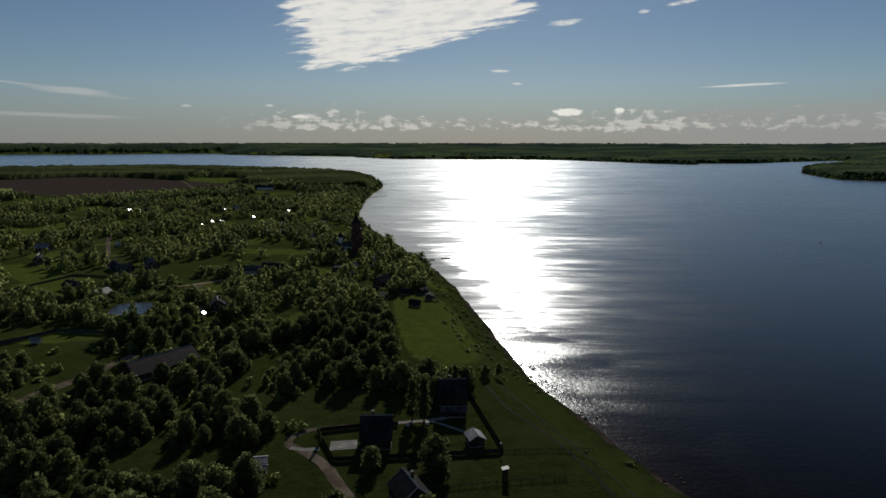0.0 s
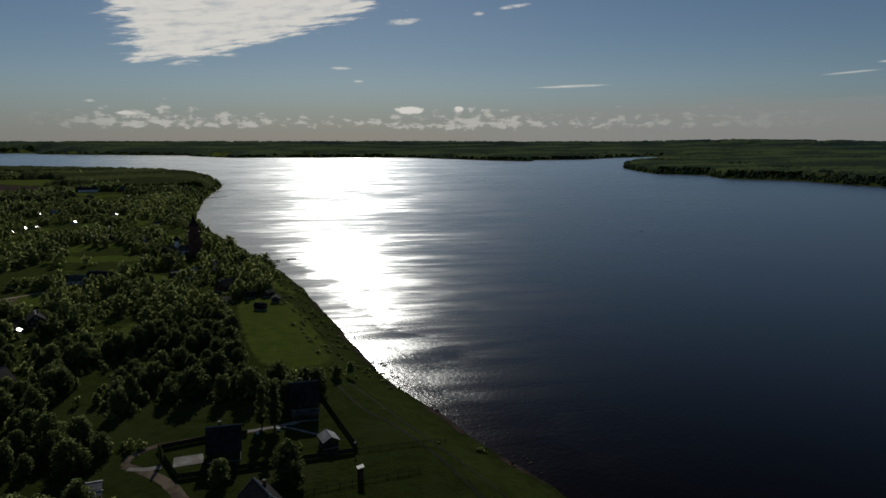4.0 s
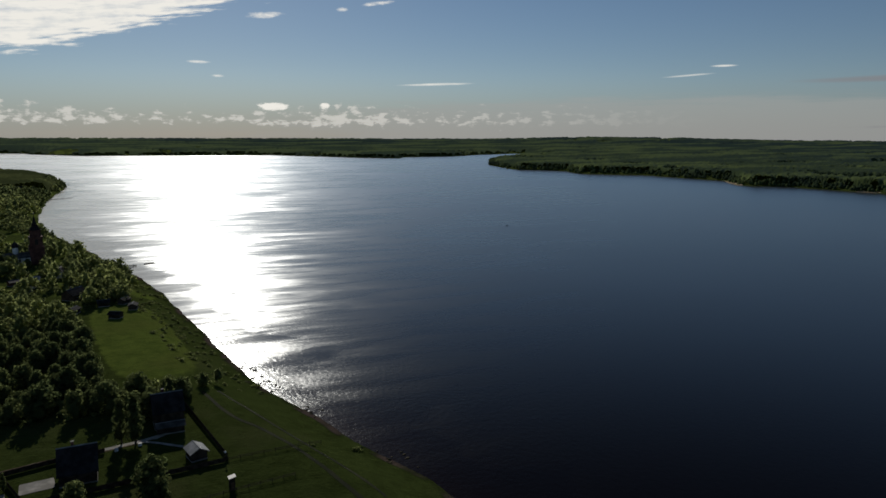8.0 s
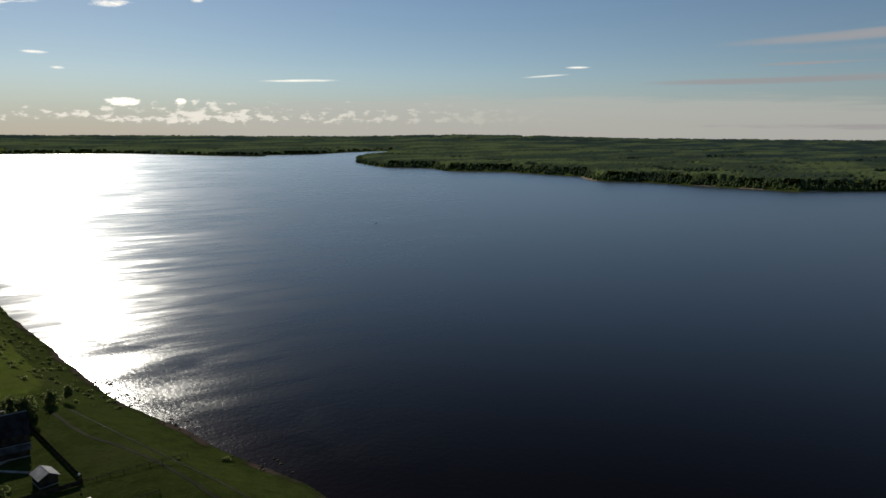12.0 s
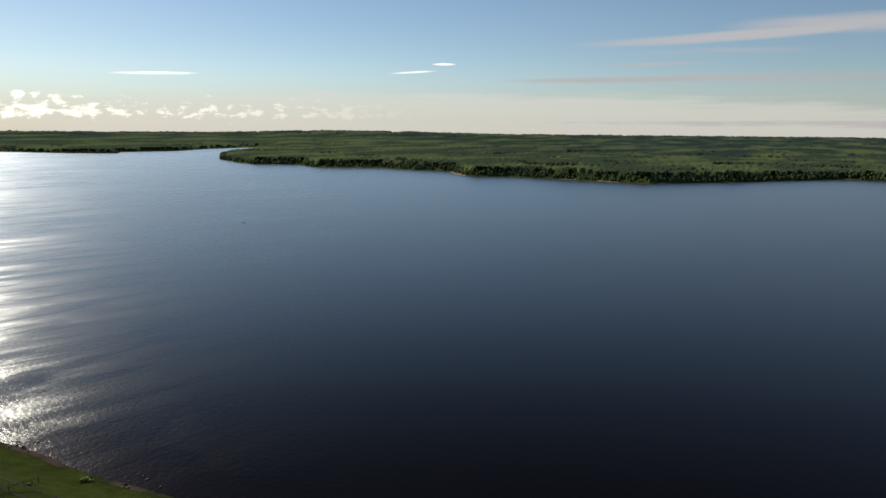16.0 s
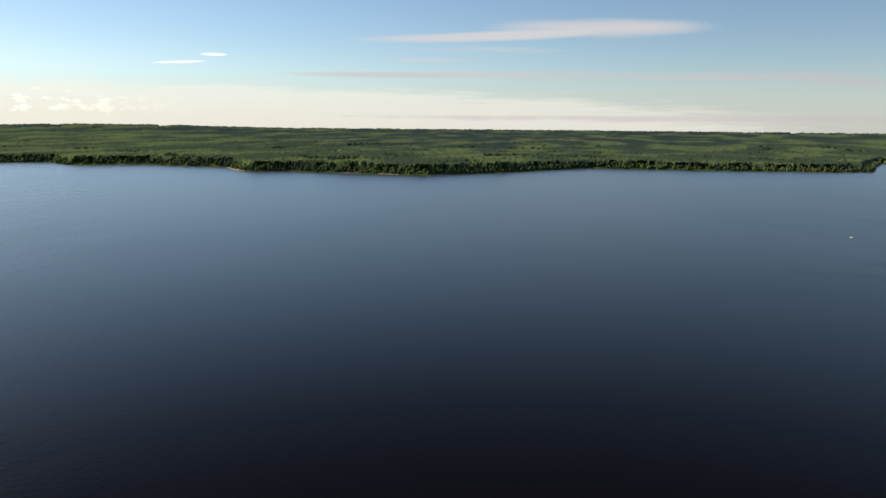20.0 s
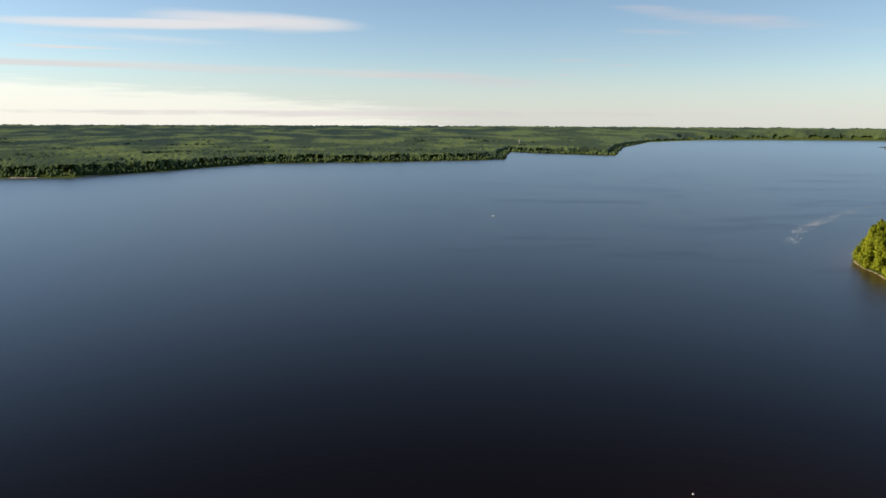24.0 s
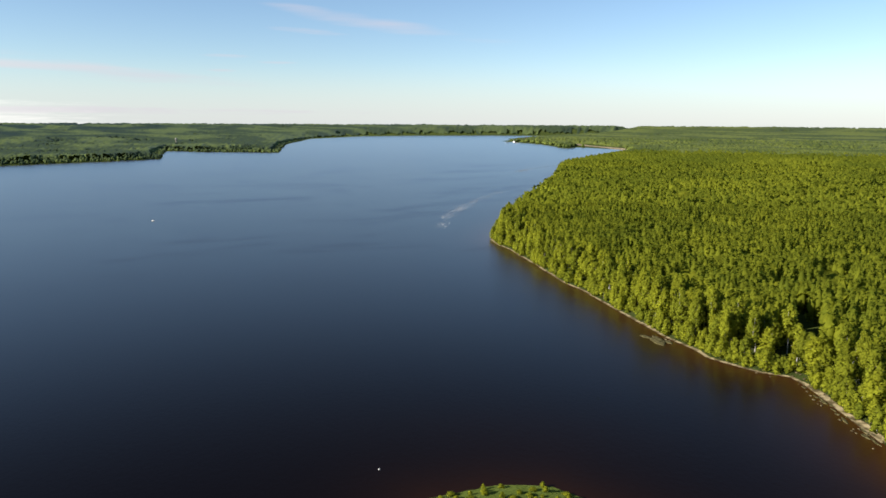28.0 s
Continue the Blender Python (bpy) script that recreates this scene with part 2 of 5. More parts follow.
def water_material():
    """Dark body colour under a wind-roughened surface with Gaussian wave slopes."""
    m = bpy.data.materials.new("lake_water")
    m.use_nodes = True
    tree = m.node_tree
    tree.nodes.remove(tree.nodes["Principled BSDF"])
    body, shine, fringe = (tree.nodes.new(k) for k in ("ShaderNodeBsdfDiffuse", "ShaderNodeBsdfGlossy", "ShaderNodeBsdfGlossy"))
    shine.distribution, fringe.distribution = "BECKMANN", "GGX"
    for n in (shine, fringe):
        n.inputs["Color"].default_value = (0.91, 0.93, 0.94, 1)

    def stored(name):
        n = tree.nodes.new("ShaderNodeAttribute")
        n.attribute_name = name
        return n.outputs["Fac"]

    def stretched(sx, sy, turn):
        n = node(tree, "ShaderNodeMapping", Scale=(sx, sy, 1), Rotation=(0, 0, radians(turn)))
        tree.links.new(coord, n.inputs[0])
        return n.outputs[0]

    coord = tree.nodes.new("ShaderNodeTexCoord").outputs["Object"]
    lee, windy, swirl = stored("lee"), stored("windy"), stored("swirl")
    col = blend(tree, stored("shallow"), (0.0034, 0.0022, 0.0024), (0.05, 0.0175, 0.0045))
    tree.links.new(col, body.inputs["Color"])
    # wind streaks lie across the lake: broad lanes far out, finer ones between, and slicks along the bank
    broad = op(tree, "SUBTRACT", ramp01(tree, noise_tex(tree, stretched(0.55, 1.0, 6), 0.0075, 6, 0.62, 0.6), 0.34, 0.66), 0.5)
    lane = op(tree, "SUBTRACT", ramp01(tree, noise_tex(tree, stretched(0.22, 1.0, 9), 0.055, 8, 0.7, 0.4), 0.34, 0.66), 0.5)
    lanes = op(tree, "ADD", op(tree, "MULTIPLY", broad, 0.075), op(tree, "MULTIPLY", lane, 0.095))
    slick = ramp01(tree, op(tree, "ADD", lee, op(tree, "MULTIPLY_ADD", noise_tex(tree, stretched(0.6, 1.0, 20), 0.03, 4, 0.6, 0.5), 1.6, -0.8)), 0.42, 0.62)
    curl = ramp01(tree, noise_tex(tree, stretched(0.8, 0.35, 35), 0.014, 4, 0.55, 2.2), 0.5, 0.72)
    rough = op(tree, "MULTIPLY_ADD", lanes, windy, 0.29)
    rough = op(tree, "MULTIPLY_ADD", slick, -0.07, rough)
    rough = op(tree, "MULTIPLY_ADD", op(tree, "MULTIPLY", curl, swirl), 0.1, rough)
    tree.links.new(rough, shine.inputs["Roughness"])
    tree.links.new(rough, fringe.inputs["Roughness"])
    chop = noise_tex(tree, coord, 0.5, 4, 0.62)
    swell = noise_tex(tree, stretched(0.55, 1.0, 12), 0.11, 3, 0.5)
    waves = op(tree, "ADD", op(tree, "MULTIPLY", chop, 0.15), op(tree, "MULTIPLY", swell, 0.03))
    bump = node(tree, "ShaderNodeBump", Strength=1.0, Distance=1.0)
    tree.links.new(op(tree, "MULTIPLY", waves, stored("ripple")), bump.inputs["Height"])
    graze, fresnel = tree.nodes.new("ShaderNodeLayerWeight"), tree.nodes.new("ShaderNodeFresnel")
    tree.links.new(op(tree, "MULTIPLY_ADD", ramp01(tree, graze.outputs["Facing"], 0.5, 0.9), 0.25, 1.12), fresnel.inputs["IOR"])
    for n in (body, shine, fringe, fresnel):
        tree.links.new(bump.outputs[0], n.inputs["Normal"])
    surface, mix = node(tree, "ShaderNodeMixShader", Fac=0.3), tree.nodes.new("ShaderNodeMixShader")
    tree.links.new(shine.outputs[0], surface.inputs[1])
    tree.links.new(fringe.outputs[0], surface.inputs[2])
    tree.links.new(fresnel.outputs[0], mix.inputs[0])
    tree.links.new(body.outputs[0], mix.inputs[1])
    tree.links.new(surface.outputs[0], mix.inputs[2])
    tree.links.new(mix.outputs[0], tree.nodes["Material Output"].inputs[0])
    return m


WATER = water_material()


def ground_material():
    """Rough grass with lush meadow and ploughed soil where the land is so used."""
    m, tree, b = material("grassland", 1.0, 0.0)
    coord = tree.nodes.new("ShaderNodeTexCoord").outputs["Object"]
    big, mid, small = noise_tex(tree, coord, 0.03, 4), noise_tex(tree, coord, 0.22, 4, 0.6), noise_tex(tree, coord, 0.9, 5, 0.7)
    lush, soil = tree.nodes.new("ShaderNodeAttribute"), tree.nodes.new("ShaderNodeAttribute")
    lush.attribute_name, soil.attribute_name = "lush", "soil"
    f = op(tree, "ADD", op(tree, "MULTIPLY", mid, 0.6), op(tree, "MULTIPLY", small, 0.4))
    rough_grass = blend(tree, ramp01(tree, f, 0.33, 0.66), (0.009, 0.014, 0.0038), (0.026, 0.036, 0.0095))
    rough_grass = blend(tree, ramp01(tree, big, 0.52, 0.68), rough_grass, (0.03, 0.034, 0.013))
    meadow = blend(tree, ramp01(tree, f, 0.3, 0.7), (0.04, 0.058, 0.01), (0.088, 0.112, 0.019))
    meadow = blend(tree, op(tree, "MULTIPLY", ramp01(tree, big, 0.45, 0.65), 0.5), meadow, (0.062, 0.064, 0.016))
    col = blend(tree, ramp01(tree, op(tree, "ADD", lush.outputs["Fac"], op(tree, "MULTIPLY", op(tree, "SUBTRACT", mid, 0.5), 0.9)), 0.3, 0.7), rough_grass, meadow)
    b.inputs["Sheen Roughness"].default_value, b.inputs["Sheen Tint"].default_value = 0.5, (0.62, 0.75, 0.18, 1)
    tree.links.new(op(tree, "MULTIPLY_ADD", ramp01(tree, soil.outputs["Fac"], 0.2, 0.5), -0.1, 0.105), b.inputs["Sheen Weight"])
    earth = blend(tree, mid, (0.05, 0.036, 0.03), (0.09, 0.066, 0.055))
    col = blend(tree, ramp01(tree, soil.outputs["Fac"], 0.35, 0.65), col, earth)
    tree.links.new(col, b.inputs["Base Color"])
    bn = node(tree, "ShaderNodeBump", Strength=0.9, Distance=0.45)
    tree.links.new(op(tree, "ADD", small, mid), bn.inputs["Height"])
    tree.links.new(bn.outputs[0], b.inputs["Normal"])
    return m


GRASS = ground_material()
BIRCH_LEAF = foliage("birch_leaves", (0.135, 0.165, 0.018), (0.40, 0.405, 0.03), 0.6)
VILLAGE_LEAF = foliage("garden_leaves", (0.07, 0.098, 0.042), (0.39, 0.42, 0.145), 0.7, 0.14)
# cool dark greens and a bluish sheen put distance haze into the leaves
HAZY_LEAF = foliage("far_wood_leaves", (0.024, 0.043, 0.026), (0.17, 0.212, 0.062), 0.4, 0.05, (0.5, 0.7, 0.9), ((0.018, 0.034, 0.03), (0.075, 0.108, 0.058)))
YARD_LEAF = foliage("yard_tree_leaves", (0.058, 0.084, 0.033), (0.31, 0.34, 0.12), 0.68, 0.1)
# haze painted here too, as a greyer second colour pair
MIXED_LEAF = foliage("mixed_wood_leaves", (0.06, 0.09, 0.025), (0.23, 0.26, 0.05), 0.45, 0.06, (0.6, 0.75, 0.7), ((0.055, 0.085, 0.03), (0.16, 0.19, 0.055)))
BARK = mottled("birch_bark", (0.2, 0.18, 0.15), (0.45, 0.42, 0.37), 0.8, 6, 0.8)
DARK_BARK = mottled("grey_bark", (0.05, 0.04, 0.03), (0.14, 0.11, 0.08), 0.8, 6, 0.9)


# ---- plan of the land ----
# shorelines, in metres from the point below the camera: control points, then broken into an uneven edge
BANK = [(-6000, 2100), (-1403, 2180), (-1080, 2230), (-663, 2090), (-262, 1720), (-185, 1600), (-122, 1400), (-118, 1335), (-116, 1153),
        (-117, 1054), (-107, 884), (-92, 761), (-70, 688), (-48, 618), (-29, 554), (-16, 507), (2, 446), (9, 406), (19, 346),
        (25, 305), (29, 280), (32, 259), (37, 240), (48, 208), (57, 178), (65, 158), (72, 120), (84, 60), (100, 0), (122, -50),
        (139, -66), (137, -84), (130, -97), (118, -103), (92, -112), (78, -135), (84, -170), (100, -190)]
WOOD = [(107, -196), (119, -202), (132, -209), (146, -216), (154, -219), (162, -213), (183, -208), (202, -212), (223, -216),
        (248, -222), (278, -229), (310, -235), (348, -245), (393, -258), (451, -269), (482, -290), (545, -345), (620, -405),
        (715, -490), (838, -600), (1022, -745), (1148, -850), (1289, -1030), (1474, -1288), (1629, -1467)]
SPIT = [(1775, -1550), (1985, -1528), (1914, -1426), (2270, -1582), (2714, -1659), (2925, -1936), (3120, -2380), (3420, -2800), (3900, -3400), (6000, -5600),
        (3000, -6500), (-6500, -6500), (-6500, 2000)]
OPPOSITE = [(-7000, 3300), (-2438, 3842), (-2241, 3960), (-2229, 3900), (-1660, 4200), (-1353, 4260), (-1228, 3948), (-795, 3715),
            (-463, 3587), (-429, 3435), (-215, 3154), (165, 3085), (528, 3019), (672, 2801), (775, 2611), (915, 2501), (968, 2618),
            (1206, 2650), (1415, 2832), (1734, 2992), (1500, 2620), (1179, 2283), (959, 1857), (901, 1584), (992, 1508), (950, 1380),
            (1060, 1271), (1065, 1150), (1085, 1063), (1005, 945), (1060, 878), (1074, 768), (1104, 600), (1167, 570)]
EAST = [(1273, 506), (1427, 445), (1500, 399), (1541, 310), (1560, 180), (1690, -110), (1720, -145), (1900, -160), (2150, -196),
        (2049, -279), (1935, -465), (2580, -650), (3300, -952), (3770, -1400), (3850, -1800), (3800, -2300), (3600, -2720), (3600, -3300), (5000, -6000),
        (9000, -7000), (9000, 9000), (-7000, 9000)]


def broken(points, step=0.02):
    """The closed outline with uneven edges, finer near the camera."""
    out = []
    for i, (x0, y0) in enumerate(points):
        x1, y1 = points[(i + 1) % len(points)]
        run = math.hypot(x1 - x0, y1 - y0)
        d = math.hypot((x0 + x1) / 2, (y0 + y1) / 2)
        n = max(1, min(12, int(run / max(6, d * step)))) if d < 5200 else 1
        for k in range(n):
            x, y = x0 + (x1 - x0) * k / n, y0 + (y1 - y0) * k / n
            a = min(10, 0.5 * max(4, d * step)) * 0.55 if d < 5200 else 0
            j = noise.noise_vector(Vector((x * 0.05, y * 0.05, 3.1)))
            out.append((x + j.x * a, y + j.y * a))
    return np.array(out)


HOME = broken(BANK + WOOD + SPIT)
ACROSS = broken(OPPOSITE + EAST)


def signed(x, y, poly):
    """Distance to the outline, positive inside."""
    x, y = np.asarray(x, float).ravel(), np.asarray(y, float).ravel()
    best, inside = np.full(x.shape, 1e12), np.zeros(x.shape, bool)
    for (ax, ay), (bx, by) in zip(poly, np.roll(poly, -1, 0)):
        dx, dy = bx - ax, by - ay
        k = np.clip(((x - ax) * dx + (y - ay) * dy) / max(dx * dx + dy * dy, 1e-9), 0, 1)
        best = np.minimum(best, (x - ax - k * dx) ** 2 + (y - ay - k * dy) ** 2)
        if ay != by:
            inside ^= ((ay > y) != (by > y)) & (x < (bx - ax) * (y - ay) / (by - ay) + ax)
    return np.where(inside, 1, -1) * np.sqrt(best)


def smooth(v, lo, hi):
    v = np.clip((v - lo) / (hi - lo), 0, 1)
    return v * v * (3 - 2 * v)


def height(x, y, s=None):
    """Ground level; s: signed distance to the nearest shore."""
    x, y = np.asarray(x, float).ravel(), np.asarray(y, float).ravel()
    if s is None:
        s = np.maximum(signed(x, y, HOME), signed(x, y, ACROSS))
    d, az = np.hypot(x, y), np.degrees(np.arctan2(x, y))
    high = (1 - smooth(az, 55, 105)) * (az > -150) * (1 - smooth(d, 1700, 2300))
    z = high * (PLATEAU * smooth(s, 2, 26) + 0.9 * smooth(s, 0, 4) * (1 - smooth(s, 2, 26))) + (1 - high) * (1.0 * smooth(s, 0, 5) + 1.5 * smooth(s, 4, 40))
    z = z + 50 * (np.clip((d - 2300) / 2675, 0, 1.2) ** 1.25) * smooth(s, 0, 180)
    z = z + 16 * smooth(-np.abs(az - 38), -13, -2) * smooth(d, 4300, 4900)
    return np.where(s > 0, z, np.maximum(s * 0.12, -6))


# open meadows and ploughed land: centre, half sizes, turn (degrees)
MEADOWS = [(-5, 303, 16, 60, 8), (-216, 372, 21, 30, 30), (-362, 618, 38, 62, 28), (-112, 502, 34, 13, 0),
           (-62, 308, 10, 14, 0), (-128, 376, 10, 20, 25), (-160, 281, 18, 10, 10), (-455, 1390, 52, 105, 20), (126, -84, 14, 16, 20),
           (-70, 350, 14, 10, 0), (-180, 560, 40, 16, 20), (-90, 600, 24, 16, 0), (-250, 860, 60, 40, 10)]
SOIL = [(-650, 1250, 290, 175, -35), (-72, 152, 13, 4.5, -8)]


def zone(x, y, places):
    """1 inside, 0 outside, soft edges."""
    out = np.zeros(np.shape(x))
    for cx, cy, a, b, turn in places:
        c, s = math.cos(radians(turn)), math.sin(radians(turn))
        u, v = ((x - cx) * c + (y - cy) * s) / a, (-(x - cx) * s + (y - cy) * c) / b
        out = np.maximum(out, 1 - smooth((np.abs(u) ** 3.5 + np.abs(v) ** 3.5) ** (1 / 3.5), 0.8, 1.15))
    return out


# ---- mesh helpers ----
def raw_mesh(name, verts, faces, mat, tint=None, smooth_faces=False, normals=None):
    """A mesh from arrays; faces all have the same number of corners."""
    verts, faces = np.asarray(verts, np.float32), np.asarray(faces, np.int32)
    me = bpy.data.meshes.new(name)
    n, k = faces.shape
    me.vertices.add(len(verts))
    me.vertices.foreach_set("co", verts.ravel())
    me.loops.add(n * k)
    me.loops.foreach_set("vertex_index", faces.ravel())
    me.polygons.add(n)
    me.polygons.foreach_set("loop_start", np.arange(0, n * k, k, dtype=np.int32))
    if smooth_faces:
        me.polygons.foreach_set("use_smooth", np.ones(n, bool))
    me.materials.append(mat)
    if tint is not None:
        me.attributes.new("tint", "FLOAT", "POINT").data.foreach_set("value", np.asarray(tint, np.float32))
    me.update(calc_edges=True)
    if normals is not None:
        me.polygons.foreach_set("use_smooth", np.ones(n, bool))
        normals = np.asarray(normals, np.float32)
        me.normals_split_custom_set_from_vertices(normals / np.maximum(np.linalg.norm(normals, axis=1)[:, None], 1e-6))
    return me


def polar(radii, angles):
    """Verts (x, y) and quads of a ring grid, angles in degrees clockwise from +y, closed."""
    a = np.radians(angles)
    x, y = np.outer(radii, np.sin(a)), np.outer(radii, np.cos(a))
    nr, na = x.shape
    i, j = np.meshgrid(np.arange(nr - 1), np.arange(na), indexing="ij")
    j2 = (j + 1) % na
    faces = np.stack([i * na + j, (i + 1) * na + j, (i + 1) * na + j2, i * na + j2], -1).reshape(-1, 4)
    return x.ravel(), y.ravel(), faces


def patchy(x, y, scale, seed):
    return np.array([noise.fractal(Vector((a * scale, b * scale, seed)), 1.0, 2.0, 3) for a, b in zip(x, y)])


ANGLES = np.concatenate([np.arange(-42, 156, 0.3), np.arange(156, 318, 3.0)])


def build_ground():
    radii = np.concatenate([[0.5], np.geomspace(40, 140, 14), np.geomspace(143, 700, 130), np.geomspace(710, FAR, 80)])
    x, y, faces = polar(radii, ANGLES)
    z = height(x, y)
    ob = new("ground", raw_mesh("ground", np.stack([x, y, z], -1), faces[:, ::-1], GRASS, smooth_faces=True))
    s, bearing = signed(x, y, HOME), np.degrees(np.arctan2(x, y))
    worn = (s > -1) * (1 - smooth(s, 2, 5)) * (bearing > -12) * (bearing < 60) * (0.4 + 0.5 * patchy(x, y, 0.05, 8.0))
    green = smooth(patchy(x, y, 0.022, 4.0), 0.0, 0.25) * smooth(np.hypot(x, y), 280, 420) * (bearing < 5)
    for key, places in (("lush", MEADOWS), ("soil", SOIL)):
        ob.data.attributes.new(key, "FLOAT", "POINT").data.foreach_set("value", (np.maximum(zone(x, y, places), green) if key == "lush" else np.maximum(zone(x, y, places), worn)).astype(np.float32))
    tagged(ob, "rough green grassland and woodland floor of both shores", "ground", kind="structure")
    radii = np.concatenate([[30], np.geomspace(60, FAR, 150)])
    x, y, faces = polar(radii, ANGLES)
    s = np.maximum(signed(x, y, HOME), signed(x, y, ACROSS))
    me = raw_mesh("water", np.stack([x, y, 0 * x], -1), faces[:, ::-1], WATER)
    az = np.degrees(np.arctan2(x, y))
    shallow = np.exp(np.minimum(s, 0) / 12) * (0.35 + 0.65 * smooth(az, 80, 110)) * (s > -80) * (0.25 + 0.75 * smooth(np.hypot(x, y), 175, 215))
    me.attributes.new("shallow", "FLOAT", "POINT").data.foreach_set("value", shallow.astype(np.float32))
    lee = np.exp(np.minimum(signed(x, y, HOME), 0) / 34) * (az < 70)
    me.attributes.new("lee", "FLOAT", "POINT").data.foreach_set("value", lee.astype(np.float32))
    me.attributes.new("ripple", "FLOAT", "POINT").data.foreach_set("value", ((1 - 0.97 * smooth(np.hypot(x, y), 160, 420)) * (1 - 0.75 * smooth(az, 15, 45))).astype(np.float32))
    windy = 1 - 0.82 * smooth(az, 14, 44)
    swirl = smooth(az, 78, 100) * smooth(np.hypot(x, y), 330, 520) * (1 - smooth(np.hypot(x, y), 1500, 2400))
    me.attributes.new("swirl", "FLOAT", "POINT").data.foreach_set("value", swirl.astype(np.float32))
    me.attributes.new("windy", "FLOAT", "POINT").data.foreach_set("value", windy.astype(np.float32))
    tagged(new("water", me), "dark wind-rippled lake water with brown shallows", "lake", kind="structure")


build_ground()


# ---- trees ----
def lump(rng, rings=4, sides=6, rough=0.18):
    """A closed uneven rounded body of unit radius, triangles."""
    verts, faces = [(0, 0, -1.0)], []
    for i in range(1, rings):
        p = math.pi * i / rings
        for j in range(sides):
            a = 2 * math.pi * (j + 0.5 * (i % 2)) / sides
            r = 1 + rng.uniform(-rough, rough)
            verts.append((r * math.sin(p) * math.cos(a), r * math.sin(p) * math.sin(a), -r * math.cos(p)))
    verts.append((0, 0, 1.0))
    top = len(verts) - 1
    for j in range(sides):
        k = (j + 1) % sides
        faces += [(0, 1 + k, 1 + j), (top, top - sides + j, top - sides + k)]
        for i in range(rings - 2):
            a, b = 1 + i * sides, 1 + (i + 1) * sides
            faces += [(a + j, a + k, b + j), (a + k, b + k, b + j)]
    return np.array(verts), np.array(faces)


def leaf_cards(rng, n, size, profile, squash=1.0):
    """n small leaf clusters (two triangles each) spread over a crown; profile(u) gives the radius at height u in 0..1."""
    u = rng.uniform(0.02, 1.0, n)
    a = rng.uniform(0, 2 * math.pi, n)
    r = np.array([profile(v) for v in u]) * np.sqrt(rng.uniform(0.35, 1.15, n)) * (1 + 0.22 * np.sin(a * 3 + u * 9))
    c = np.stack([r * np.cos(a), r * np.sin(a), u], -1)
    face = np.stack([np.cos(a), np.sin(a), 1.6 * (u - 0.35)], -1) + rng.normal(0, 0.45, (n, 3))
    face /= np.linalg.norm(face, axis=1)[:, None]
    d1 = np.cross(face, rng.normal(size=(n, 3)))
    d1 /= np.linalg.norm(d1, axis=1)[:, None]
    d2 = np.cross(d1, face)
    s = size * rng.uniform(0.6, 1.3, n)[:, None]
    return c, d1 * s, d2 * s


def crown_template(seed, cards, size, profile, height_m, core=0.72, core_rings=5, core_sides=7, lift=0.25):
    """Triangles of a leafy crown with its foot at z = 0: an uneven inner mass and leaf clusters standing off it."""
    rng = np.random.default_rng(seed)
    v, f = lump(rng, core_rings, core_sides, 0.22)
    u = v[:, 2] * 0.5 + 0.5
    rad = np.array([profile(min(max(t, 0.03), 0.97)) for t in u])
    norm = np.maximum(np.sqrt(np.maximum(1 - v[:, 2] ** 2, 0.02)), 0.15)
    nv = v + (0, 0, lift)
    v = np.stack([v[:, 0] / norm * rad * core * np.minimum(1, norm * 3), v[:, 1] / norm * rad * core * np.minimum(1, norm * 3), (0.06 + u * 0.88) * height_m], -1)
    if cards:
        c, d1, d2 = leaf_cards(rng, cards, size, profile)
        c[:, 2] *= height_m
        q = np.stack([c - d1, c + d2 * 0.8, c + d1, c - d2 * 0.8], 1).reshape(-1, 3)
        base = len(v) + 4 * np.arange(cards)[:, None]
        f = np.concatenate([f, base + [0, 1, 2], base + [0, 2, 3]])
        v = np.concatenate([v, q])
        around = np.stack([c[:, 0] / profile(0.4), c[:, 1] / profile(0.4), (c[:, 2] / height_m - 0.4) * 2], -1)
        nv = np.concatenate([nv, np.repeat(around + rng.normal(0, 0.28, (cards, 3)), 4, 0)])
    return v, f, nv


def oval(width, low=0.25):
    return lambda u: width * (math.sin(math.pi * min(1, max(0, u)) ** 0.8) ** 0.7 * (1 - 0.25 * u) + 0.05)


def cone(width):
    return lambda u: width * (1 - u) ** 0.8 * (0.75 + 0.25 * math.cos(u * 40)) + 0.05


